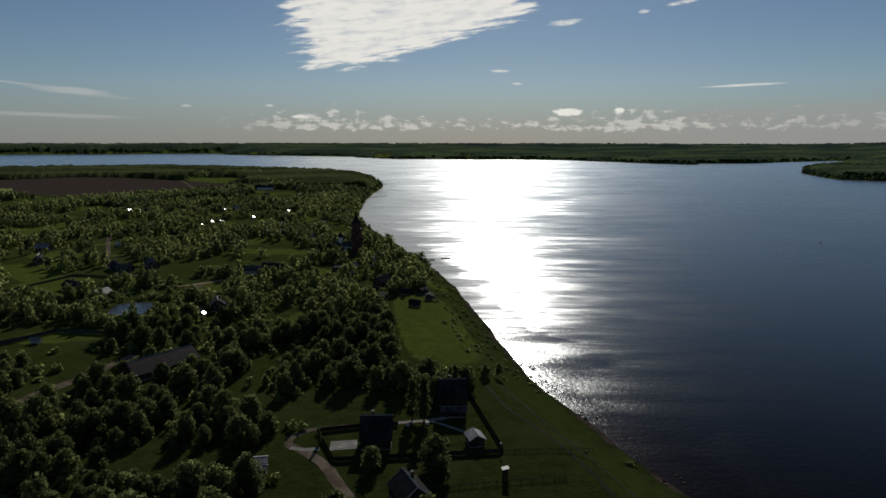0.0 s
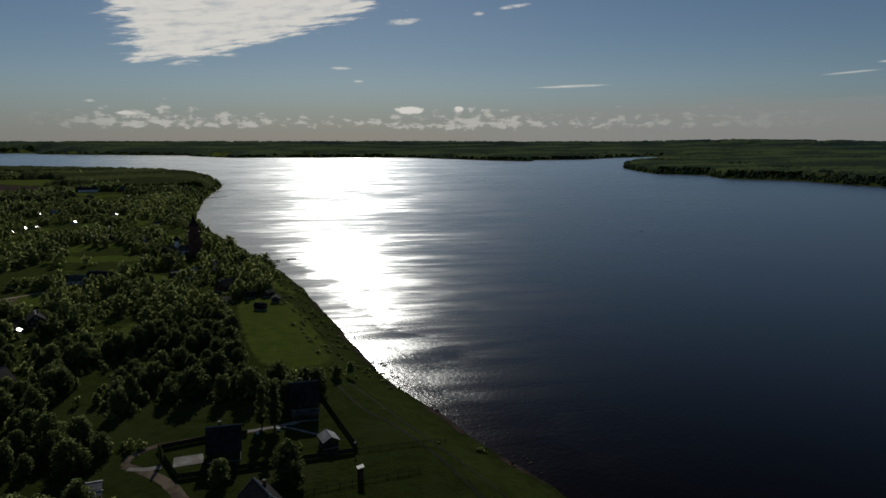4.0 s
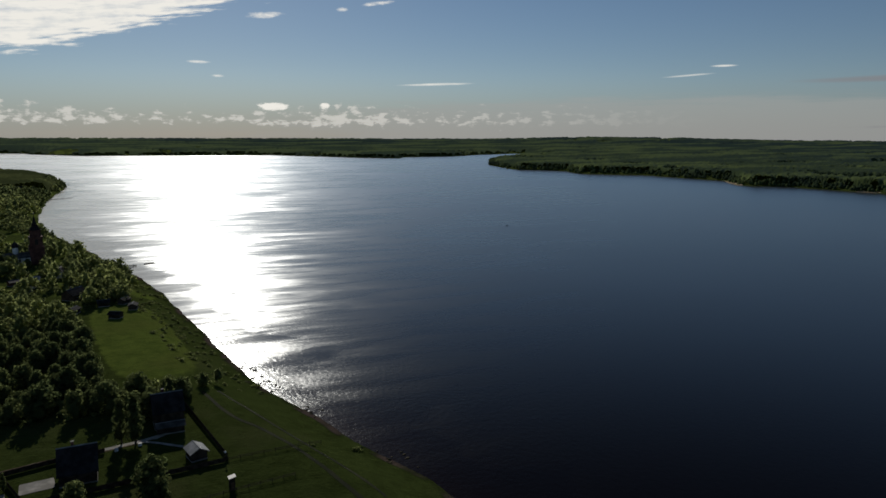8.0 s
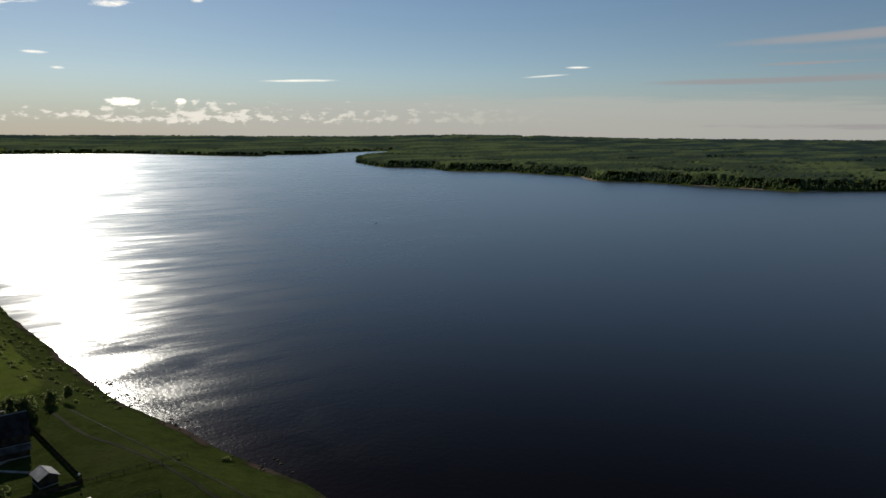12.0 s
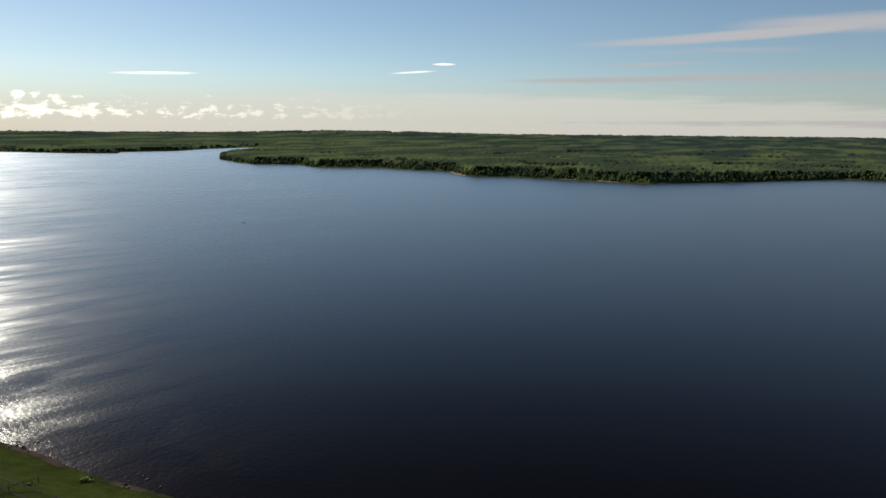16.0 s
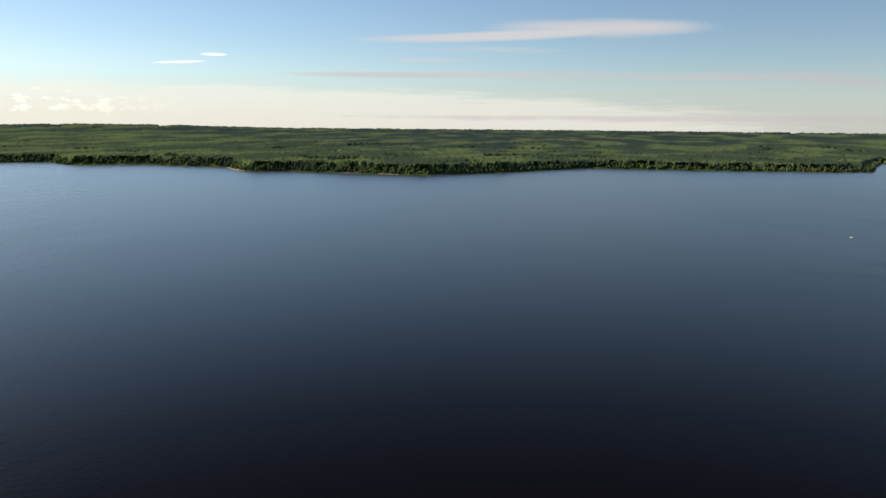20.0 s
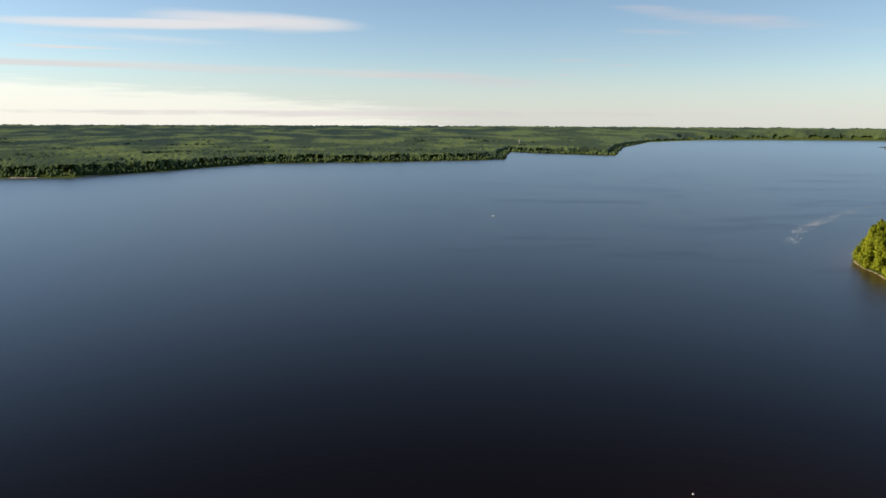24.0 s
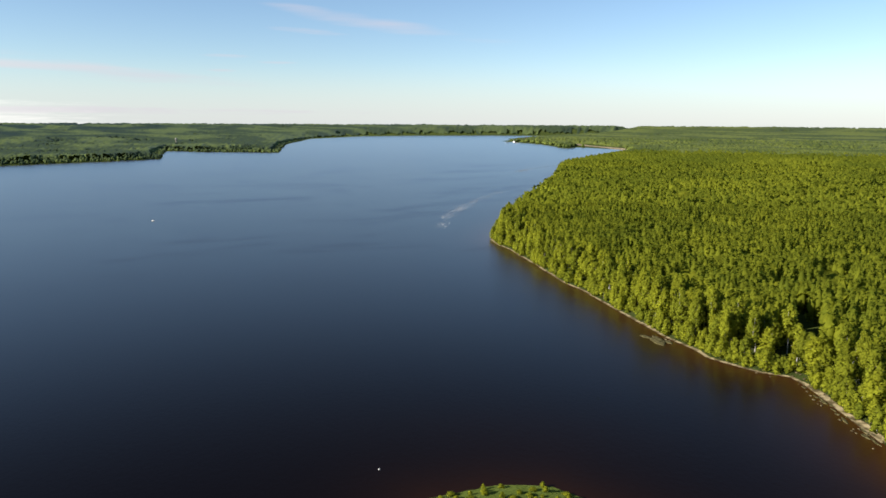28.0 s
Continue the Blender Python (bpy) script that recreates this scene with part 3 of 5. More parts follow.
def scatter_mesh(name, templates, xs, ys, zs, scales, widths, mat, seed, tints=None):
    """One joined mesh of many trees."""
    rng = np.random.default_rng(seed)
    kind = rng.integers(0, len(templates), len(xs))
    vs, fs, ts, ns, base = [], [], [], [], 0
    tints = rng.uniform(0, 1, len(xs)) if tints is None else tints
    for k, (v, f, nv) in enumerate(templates):
        idx = np.nonzero(kind == k)[0]
        if not len(idx):
            continue
        a = rng.uniform(0, 2 * math.pi, len(idx))[:, None]
        sx, sz = widths[idx][:, None], scales[idx][:, None]
        px = (v[None, :, 0] * np.cos(a) - v[None, :, 1] * np.sin(a)) * sx + xs[idx][:, None]
        py = (v[None, :, 0] * np.sin(a) + v[None, :, 1] * np.cos(a)) * sx + ys[idx][:, None]
        pz = v[None, :, 2] * sz + zs[idx][:, None]
        vs.append(np.stack([px, py, pz], -1).reshape(-1, 3))
        fs.append((f[None] + (base + np.arange(len(idx)) * len(v))[:, None, None]).reshape(-1, 3))
        ts.append(np.repeat(tints[idx], len(v)))
        nx, ny = nv[None, :, 0] * np.cos(a) - nv[None, :, 1] * np.sin(a), nv[None, :, 0] * np.sin(a) + nv[None, :, 1] * np.cos(a)
        ns.append(np.stack([nx, ny, np.broadcast_to(nv[None, :, 2], nx.shape)], -1).reshape(-1, 3))
        base += len(idx) * len(v)
    return new(name, raw_mesh(name, np.concatenate(vs), np.concatenate(fs), mat, np.concatenate(ts), normals=np.concatenate(ns)))


def sector(rng, az0, az1, r0, r1, across, along):
    """Random places, across per radian and along per unit of log distance."""
    n = int(radians(az1 - az0) * across * math.log(r1 / r0) * along)
    az, r = np.radians(rng.uniform(az0, az1, n)), np.exp(rng.uniform(math.log(r0), math.log(r1), n))
    return r * np.sin(az), r * np.cos(az), r


def even(rng, az0, az1, r0, r1, spacing):
    """Jittered grid of places in a sector, spacing metres apart."""
    g = np.arange(-r1, r1, spacing)
    x, y = np.meshgrid(g, g)
    x = x.ravel() + rng.uniform(-0.45, 0.45, x.size) * spacing
    y = y.ravel() + rng.uniform(-0.45, 0.45, y.size) * spacing
    az, r = np.degrees(np.arctan2(x, y)), np.hypot(x, y)
    keep = (az > az0) & (az < az1) & (r > r0) & (r < r1)
    return x[keep], y[keep], r[keep]


def canopy(name, poly, az0, az1, r0, r1, step, rings, inset, seed, mat, crown, label, keep_open=()):
    """A wood seen over its tops: the uneven sheet of crowns, cut out along the shore."""
    rng = np.random.default_rng(seed)
    a, r = np.radians(np.arange(az0, az1, step)), np.geomspace(r0, r1, rings)
    rr, aa = np.meshgrid(r, a, indexing="ij")
    rr = rr * (1 + rng.uniform(-0.4, 0.4, rr.shape) * math.log(r1 / r0) / rings)
    x, y = (rr * np.sin(aa)).ravel(), (rr * np.cos(aa)).ravel()
    s = signed(x, y, poly)
    mottle = patchy(x, y, 0.005, seed)
    bare = (mottle < -0.42) | (zone(x, y, keep_open) > 0.4)
    top = np.where(bare, 1.0, crown + 3.0 * patchy(x, y, 0.011, seed + 3)) + np.where(bare, 0.2, 1.0) * rng.normal(0, 1.1, len(x))
    d = np.hypot(x, y)
    top = top * (1 - 0.45 * smooth(d, 2800, 3600) * (1 - smooth(d, 4300, 4700)))
    z = height(x, y, s) + top * smooth(s, inset * 0.4, inset)
    na = len(a)
    i, j = np.meshgrid(np.arange(rings - 1), np.arange(na - 1), indexing="ij")
    q = np.stack([i * na + j, i * na + j + 1, (i + 1) * na + j + 1, (i + 1) * na + j], -1).reshape(-1, 4)
    q = q[(s[q] > inset * 0.35).all(1) & ~bare[q].all(1)]
    used, q = np.unique(q, return_inverse=True)
    q = q.reshape(-1, 4)
    stands = patchy(x * 0.55 + y * 0.25, y * 1.3 - x * 0.3, 0.0042, seed + 6)
    tone = np.clip(0.3 + mottle * 1.1 + 2.8 * stands + rng.normal(0, 0.14, len(x)), 0, 1)[used]
    pts = np.stack([x, y, z], -1)[used]
    ob = new(name, raw_mesh(name, pts, np.concatenate([q[:, [0, 1, 2]], q[:, [0, 2, 3]]]), mat, tone))
    # share of the painted haze colour, growing inland
    inland = np.clip(smooth(s, 150, 2000) * (0.8 - 1.6 * stands), 0, 1)[used]
    ob.data.attributes.new("haze_tint", "FLOAT", "POINT").data.foreach_set("value", inland.astype(np.float32))
    return tagged(ob, label, "woodland", kind="stuff")


def lobed_crown(seed, lobes, radius, low, high, cards, size, lobe=0.5, taper=0.45, core=0.5, upright=1.0):
    """A crown of several leafy masses round the stem, between two heights; triangles."""
    rng = np.random.default_rng(seed)
    vs, fs, ns, base = [], [], [], 0
    mid = np.array([0, 0, low + (high - low) * 0.4])
    for i in range(lobes):
        u = (i + 0.5) / lobes
        reach = radius * (1 - taper * u) * (0.35 + 0.65 * math.sin(math.pi * min(1, u * 0.9 + 0.1)) ** 0.5)
        r = radius * lobe * rng.uniform(0.75, 1.2) * (1 - 0.35 * u)
        a = i * 2.4 + rng.uniform(-0.4, 0.4)
        off = max(0, reach - r) * rng.uniform(0.5, 1.1)
        c = np.array([off * math.cos(a), off * math.sin(a), low + (high - low) * (0.1 + 0.82 * u)])
        stretch = np.array([1, 1, rng.uniform(0.9, 1.4) * upright])
        v, f = lump(rng, 3 if cards < 10 else 4, 5 if cards < 10 else 6, 0.25)
        vs.append(v * r * core * stretch + c)
        out = (c - mid) / radius
        ns.append(v + out * 0.6 + (0, 0, 0.2))
        fs.append(f + base)
        base += len(v)
        d = rng.normal(size=(cards, 3))
        d /= np.linalg.norm(d, axis=1)[:, None]
        p = c + d * r * stretch * rng.uniform(0.75, 1.22, cards)[:, None]
        face = d + rng.normal(0, 0.42, (cards, 3))
        face /= np.linalg.norm(face, axis=1)[:, None]
        t1 = np.cross(face, rng.normal(size=(cards, 3)))
        t1 /= np.linalg.norm(t1, axis=1)[:, None]
        t2 = np.cross(t1, face)
        k = size * rng.uniform(0.5, 1.25, cards)[:, None]
        vs.append(np.stack([p - t1 * k, p + t2 * k * 0.75, p + t1 * k, p - t2 * k * 0.75], 1).reshape(-1, 3))
        ns.append(np.repeat(d + out * 0.6 + (0, 0, 0.2) + rng.normal(0, 0.22, (cards, 3)), 4, 0))
        q = base + 4 * np.arange(cards)[:, None]
        fs += [q + [0, 1, 2], q + [0, 2, 3]]
        base += 4 * cards
    return np.concatenate(vs), np.concatenate(fs), np.concatenate(ns)


def stem(seed, tall, thick, limbs, spread, first):
    """A tapered, slightly bent trunk with limbs, quads."""
    rng = np.random.default_rng(seed)
    vs, fs, base = [], [], 0

    def tube(points, radii, sides=5):
        nonlocal base
        for (x, y, z), r in zip(points, radii):
            vs.extend([(x + r * math.cos(2 * math.pi * k / sides), y + r * math.sin(2 * math.pi * k / sides), z) for k in range(sides)])
        for i in range(len(points) - 1):
            for k in range(sides):
                a, b = base + i * sides + k, base + i * sides + (k + 1) % sides
                fs.append((a, b, b + sides, a + sides))
        base += len(points) * sides

    bend = rng.uniform(-0.03, 0.03, 2)
    axis = [(bend[0] * z * z / tall * 3, bend[1] * z * z / tall * 3, z) for z in np.linspace(-0.3, tall, 6)]
    tube(axis, [thick * (1.15 - u) for u in np.linspace(0, 1, 6)])
    for i in range(limbs):
        z0 = tall * (first + (0.92 - first) * i / limbs)
        a = i * 2.4 + rng.uniform(-0.5, 0.5)
        run = spread * rng.uniform(0.5, 0.9) * (1 - 0.5 * i / limbs)
        tube([(run * u * math.cos(a), run * u * math.sin(a), z0 + run * 0.8 * u) for u in (0, 0.5, 1)], [thick * 0.35, thick * 0.25, thick * 0.1], 4)
    return np.array(vs), np.array(fs)


def tree_kind(name, seeds, tall, radius, low, lobes, cards, size, leaf, bark, thick=0.16, first=0.3, taper=0.45, lobe=0.5):
    """Trunk and crown meshes for a few individuals of one kind."""
    out = []
    for sd in seeds:
        v, f, nv = lobed_crown(sd, lobes, radius, low, tall, cards, size, lobe, taper, 0.58, 1.45 if bark is BARK else 1.0)
        crown = raw_mesh("crown", v, f, leaf, np.full(len(v), 0.35 + 0.65 * ((sd * 0.618) % 1) if bark is BARK else 0.1 + 0.35 * ((sd * 0.618) % 1)), normals=nv)
        v, f = stem(sd + 500, tall * 0.86, thick, 6, radius, first)
        out.append((raw_mesh("trunk", v, f, bark, smooth_faces=True), crown))
    return out


def plant(name, kind, x, y, z, scale, wide, turn, label, category, group):
    root = new(name)
    root.matrix_basis = pose(x, y, z, 0, 0, turn) @ Matrix.Diagonal((wide, wide, scale, 1))
    root.empty_display_size = 0.5
    for part_name, me in zip(("trunk", "crown"), kind):
        new(part_name, me).parent = root
    return tagged(root, label, category, group)


BIRCH = tree_kind("birch", range(200, 207), 17.5, 3.4, 4.0, 13, 68, 0.47, BIRCH_LEAF, BARK, 0.2, 0.15, 0.38, 0.4)
YOUNG = tree_kind("young birch", range(210, 214), 9.0, 2.7, 0.2, 9, 54, 0.38, BIRCH_LEAF, BARK, 0.1, 0.15, 0.35, 0.46)
GARDEN = tree_kind("garden tree", range(220, 228), 8.4, 4.8, 0.5, 14, 66, 0.46, YARD_LEAF, DARK_BARK, 0.22, 0.2, 0.3, 0.42)
POPLAR = tree_kind("poplar", range(230, 233), 13.0, 2.3, 0.8, 11, 64, 0.46, YARD_LEAF, DARK_BARK, 0.22, 0.15, 0.35, 0.55)
BUSH = tree_kind("bush", range(240, 244), 3.0, 2.5, 0.0, 8, 60, 0.28, VILLAGE_LEAF, DARK_BARK, 0.07, 0.1, 0.3, 0.52)


def in_any(x, y, zones, slack=0.0):
    out = np.zeros(np.shape(x), bool)
    for cx, cy, a, b, turn in zones:
        c, s = math.cos(radians(turn)), math.sin(radians(turn))
        u, v = (x - cx) * c + (y - cy) * s, -(x - cx) * s + (y - cy) * c
        out |= (np.abs(u) < a + slack) & (np.abs(v) < b + slack)
    return out


# open sand behind the far bay
DUNES = [(1960, -1600, 190, 52, -13)]
# dark gaps between the big trees at the wood's corner: centre, half sizes, turn
GLADES = [(168, -246, 5.5, 17, 35), (184, -268, 5.5, 9, 35), (168, -262, 4.5, 8, 35), (170, -279, 5, 8, 35), (152, -238, 3.5, 7, 35), (163, -226, 3, 6, 35), (240, -262, 4, 7, 60), (448, -307, 5, 8, -124), (385, -274, 5, 8, -126), (322, -289, 6, 10, -132), (659, -535, 8, 14, -129), (530, -381, 5, 8, -126), (409, -445, 9, 15, -137), (271, -339, 6, 10, -141), (357, -521, 9, 15, -146), (538, -626, 10, 17, -139), (460, -458, 7, 12, -135)]


# ---- woodland ----
def far_woods():
    """The opposite shore: the sheet of tree tops, single crowns along its edge and standing out of it."""
    canopy("far_woodland", ACROSS, -40, 150, 860, 4960, 0.14, 105, 30, 2, HAZY_LEAF, 10.5, "dense mixed woodland covering the distant flat shore", [(1620, 1185, 60, 60, 0)])
    rng = np.random.default_rng(5)
    shapes = [crown_template(40 + k, 0, 1, oval(0.42), 1.0, 1.0, 3, 5, 1.0) for k in range(6)]
    x, y, r = sector(rng, -40, 150, 830, 4700, 420, 110)
    s = signed(x, y, ACROSS)
    edge = (s > 1.5) & (s < 26) & (r < np.where(x > 0.55 * y, 3300, 4700))
    inner = (s > 26) & (r < 3300) & (rng.random(len(x)) < 0.3)
    k = edge | inner
    x, y, r, s = x[k], y[k], r[k], s[k]
    n = len(x)
    tall = rng.uniform(4.5, 9.5, n) * (1 - 0.4 * smooth(r, 2400, 3200))
    z = height(x, y, s) + np.where(s > 26, 4.2, -0.5)
    # sunlit look of the nearer shore edge put into the tint, fading with distance
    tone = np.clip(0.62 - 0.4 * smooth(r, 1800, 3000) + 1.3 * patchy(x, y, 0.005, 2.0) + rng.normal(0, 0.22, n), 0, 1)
    ob = scatter_mesh("far_shore_trees", shapes, x, y, z, np.where(s > 26, tall * 0.8, tall), np.clip(r / 210, 5, 13) * rng.uniform(0.7, 1.4, n), HAZY_LEAF, 6, tone)
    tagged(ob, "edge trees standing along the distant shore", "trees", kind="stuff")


def birch_wood():
    """The sunlit birch wood on the near shore: single trees along the water, then graded masses."""
    rng = np.random.default_rng(9)
    x, y, r = even(rng, 96, 152, 190, 620, 5.2)
    s = signed(x, y, HOME)
    z = height(x, y, s)
    front = (s > 0.6) & (s < 22) & ((y < -190) | (x > 200)) & ~in_any(x, y, GLADES)
    order = np.nonzero(front)[0]
    order = order[np.argsort(r[order])][:330]
    for i in order:
        near = s[i] < 5.0
        kind = YOUNG[rng.integers(len(YOUNG))] if near else BIRCH[rng.integers(len(BIRCH))]
        label = "young bushy birch leaning over the shore" if near else "tall birch in fresh green leaf with pale trunk"
        plant("birch_tree", kind, x[i], y[i], z[i] - 0.1, rng.uniform(0.75, 1.18), rng.uniform(0.9, 1.5), rng.uniform(0, 360), label, "tree", "birches along the wooded shore")
    # leafy skirt along the water
    xs, ys, rs = even(rng, 96, 150, 195, 640, 2.4)
    ss = signed(xs, ys, HOME)
    k = (ss > 1.3) & (ss < 6.5) & ((ys < -188) | (xs > 200)) & (np.hypot(xs - 153, ys + 219) > 3) & (patchy(xs, ys, 0.08, 2.0) > -0.3)
    xs, ys, ss = xs[k], ys[k], ss[k]
    skirt = [lobed_crown(140 + j, 5, 2.0, -0.2, 5.0, 26, 0.42, 0.6, 0.3, 0.75) for j in range(6)]
    ob = scatter_mesh("shore_bushes", skirt, xs, ys, height(xs, ys, ss) - 0.1, rng.uniform(0.45, 1.35, len(xs)), rng.uniform(0.7, 1.3, len(xs)), BIRCH_LEAF, 33)
    tagged(ob, "young birch and willow growth crowding the shore", "scrub", kind="stuff")
    shapes = [crown_template(60 + k, 44, 0.62, oval(2.2), 15.5, 0.74, 5, 6) for k in range(6)]
    x2, y2, r2 = even(rng, 92, 153, 215, 660, 4.1)
    s2 = signed(x2, y2, HOME)
    far_edge = np.hypot(x[order], y[order]).max()
    keep = (s2 > 3) & ((s2 > 23) | (r2 > far_edge)) & (patchy(x2, y2, 0.03, 7.0) > -0.3) & ~in_any(x2, y2, GLADES)
    x2, y2, s2, r2 = x2[keep], y2[keep], s2[keep], r2[keep]
    n = len(x2)
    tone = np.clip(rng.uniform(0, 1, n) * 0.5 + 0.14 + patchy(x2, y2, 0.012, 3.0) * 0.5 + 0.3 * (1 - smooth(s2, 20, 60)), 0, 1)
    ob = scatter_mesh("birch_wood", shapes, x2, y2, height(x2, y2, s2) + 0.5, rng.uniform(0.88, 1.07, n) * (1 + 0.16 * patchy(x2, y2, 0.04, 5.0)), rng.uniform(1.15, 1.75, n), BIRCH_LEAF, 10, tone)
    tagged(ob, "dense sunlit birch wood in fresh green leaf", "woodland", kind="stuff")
    canopy("birch_underwood", HOME, 92, 153, 350, 1400, 0.35, 100, 44, 17, BIRCH_LEAF, 9.5, "leafy lower storey closing the gaps between the birches", GLADES)
    shapes = [crown_template(70 + k, 9, 1.6, oval(2.5), 15, 0.8, 4, 6) for k in range(5)]
    x, y, r = even(rng, 88, 153, 660, 1400, 7.2)
    s = signed(x, y, HOME)
    keep = (s > 4) & (patchy(x, y, 0.014, 7.0) > -0.5)
    x, y, s = x[keep], y[keep], s[keep]
    n = len(x)
    tone = np.clip(rng.uniform(0, 1, n) * 0.45 + 0.12 + patchy(x, y, 0.006, 3.0) * 0.6, 0, 1)
    ob = scatter_mesh("birch_wood_beyond", shapes, x, y, height(x, y, s), rng.uniform(0.9, 1.08, n), rng.uniform(1.1, 1.8, n), BIRCH_LEAF, 11, tone)
    tagged(ob, "further stretch of the green birch wood", "woodland", kind="stuff")
    shapes = [crown_template(80 + k, 0, 1, oval(0.36), 1.0, 1.0, 3, 5, 0.6) for k in range(5)]
    x, y, r = even(rng, 90, 153, 1370, 2300, 9.5)
    xf, yf, rf = sector(rng, 90, 153, 2300, 3800, 300, 60)
    x, y, r = np.concatenate([x, xf]), np.concatenate([y, yf]), np.concatenate([r, rf])
    s = signed(x, y, HOME)
    keep = (s > 5) & (patchy(x, y, 0.006, 9.0) > -0.45) & (r < 3000) & ~in_any(x, y, DUNES)
    x, y, r, s = x[keep], y[keep], r[keep], s[keep]
    n = len(x)
    tone = np.clip(rng.uniform(0, 1, n) * 0.5 + 0.15 + patchy(x, y, 0.005, 3.0) * 0.8, 0, 1)
    tall, wide, near = rng.uniform(12, 16.5, n), np.maximum(12, r / 110) * rng.uniform(0.7, 1.4, n), r < 1850 + 250 * rng.random(n)
    ob = scatter_mesh("middle_wood_crowns", shapes, x[near], y[near], height(x[near], y[near], s[near]), tall[near], wide[near], BIRCH_LEAF, 15, tone[near] * 0.8)
    tagged(ob, "single crowns of the green wood in the middle distance", "woodland", kind="stuff")
    x, y, s, tall, wide, tone = x[~near], y[~near], s[~near], tall[~near], wide[~near], tone[~near]
    ob = scatter_mesh("distant_wood_crowns", shapes, x, y, height(x, y, s), tall, wide, MIXED_LEAF, 14, tone)
    tagged(ob, "single crowns standing out of the distant wood", "woodland", kind="stuff")
    canopy("distant_woodland", HOME, 92, 154, 1900, 4960, 0.14, 60, 20, 4, MIXED_LEAF, 10.0, "distant flat woodland behind the birch wood", DUNES)


# open ground in the village: centre, half sizes, turn (degrees)
CLEAR = [(-6, 300, 17, 62, 8), (-28, 202, 20, 14, -8), (0, 185, 34, 28, 0), (12, 165, 50, 28, 0), (-216, 372, 22, 30, 30),
         (-365, 610, 26, 36, 30), (-172, 276, 13, 22, 30), (-150, 328, 14, 16, 0), (-101, 238, 10, 18, -35), (-110, 502, 32, 14, 0), (-62, 308, 10, 14, 0),
         (-68, 163, 16, 10, -20), (-131, 214, 7, 30, -10), (-66, 502, 14, 12, 0), (-48, 163, 8, 5, 0), (-112, 320, 9, 12, 0),
         (-130, 372, 12, 22, 25), (-145, 395, 26, 5, -10), (-160, 280, 20, 12, 10), (-240, 495, 7, 70, 30), (-222, 655, 16, 14, 0),
         (-342, 760, 16, 8, 0), (-197, 712, 12, 9, 0), (-110, 424, 12, 9, 0), (-62, 432, 10, 9, 0), (-12, 350, 9, 9, 0), (-8, 147, 9, 9, 0),
         (-35, 160, 6, 26, 25)]
FIELDS = [(-640, 1240, 300, 190, -35), (-455, 1390, 55, 110, 20), (-290, 1105, 60, 26, 0)]


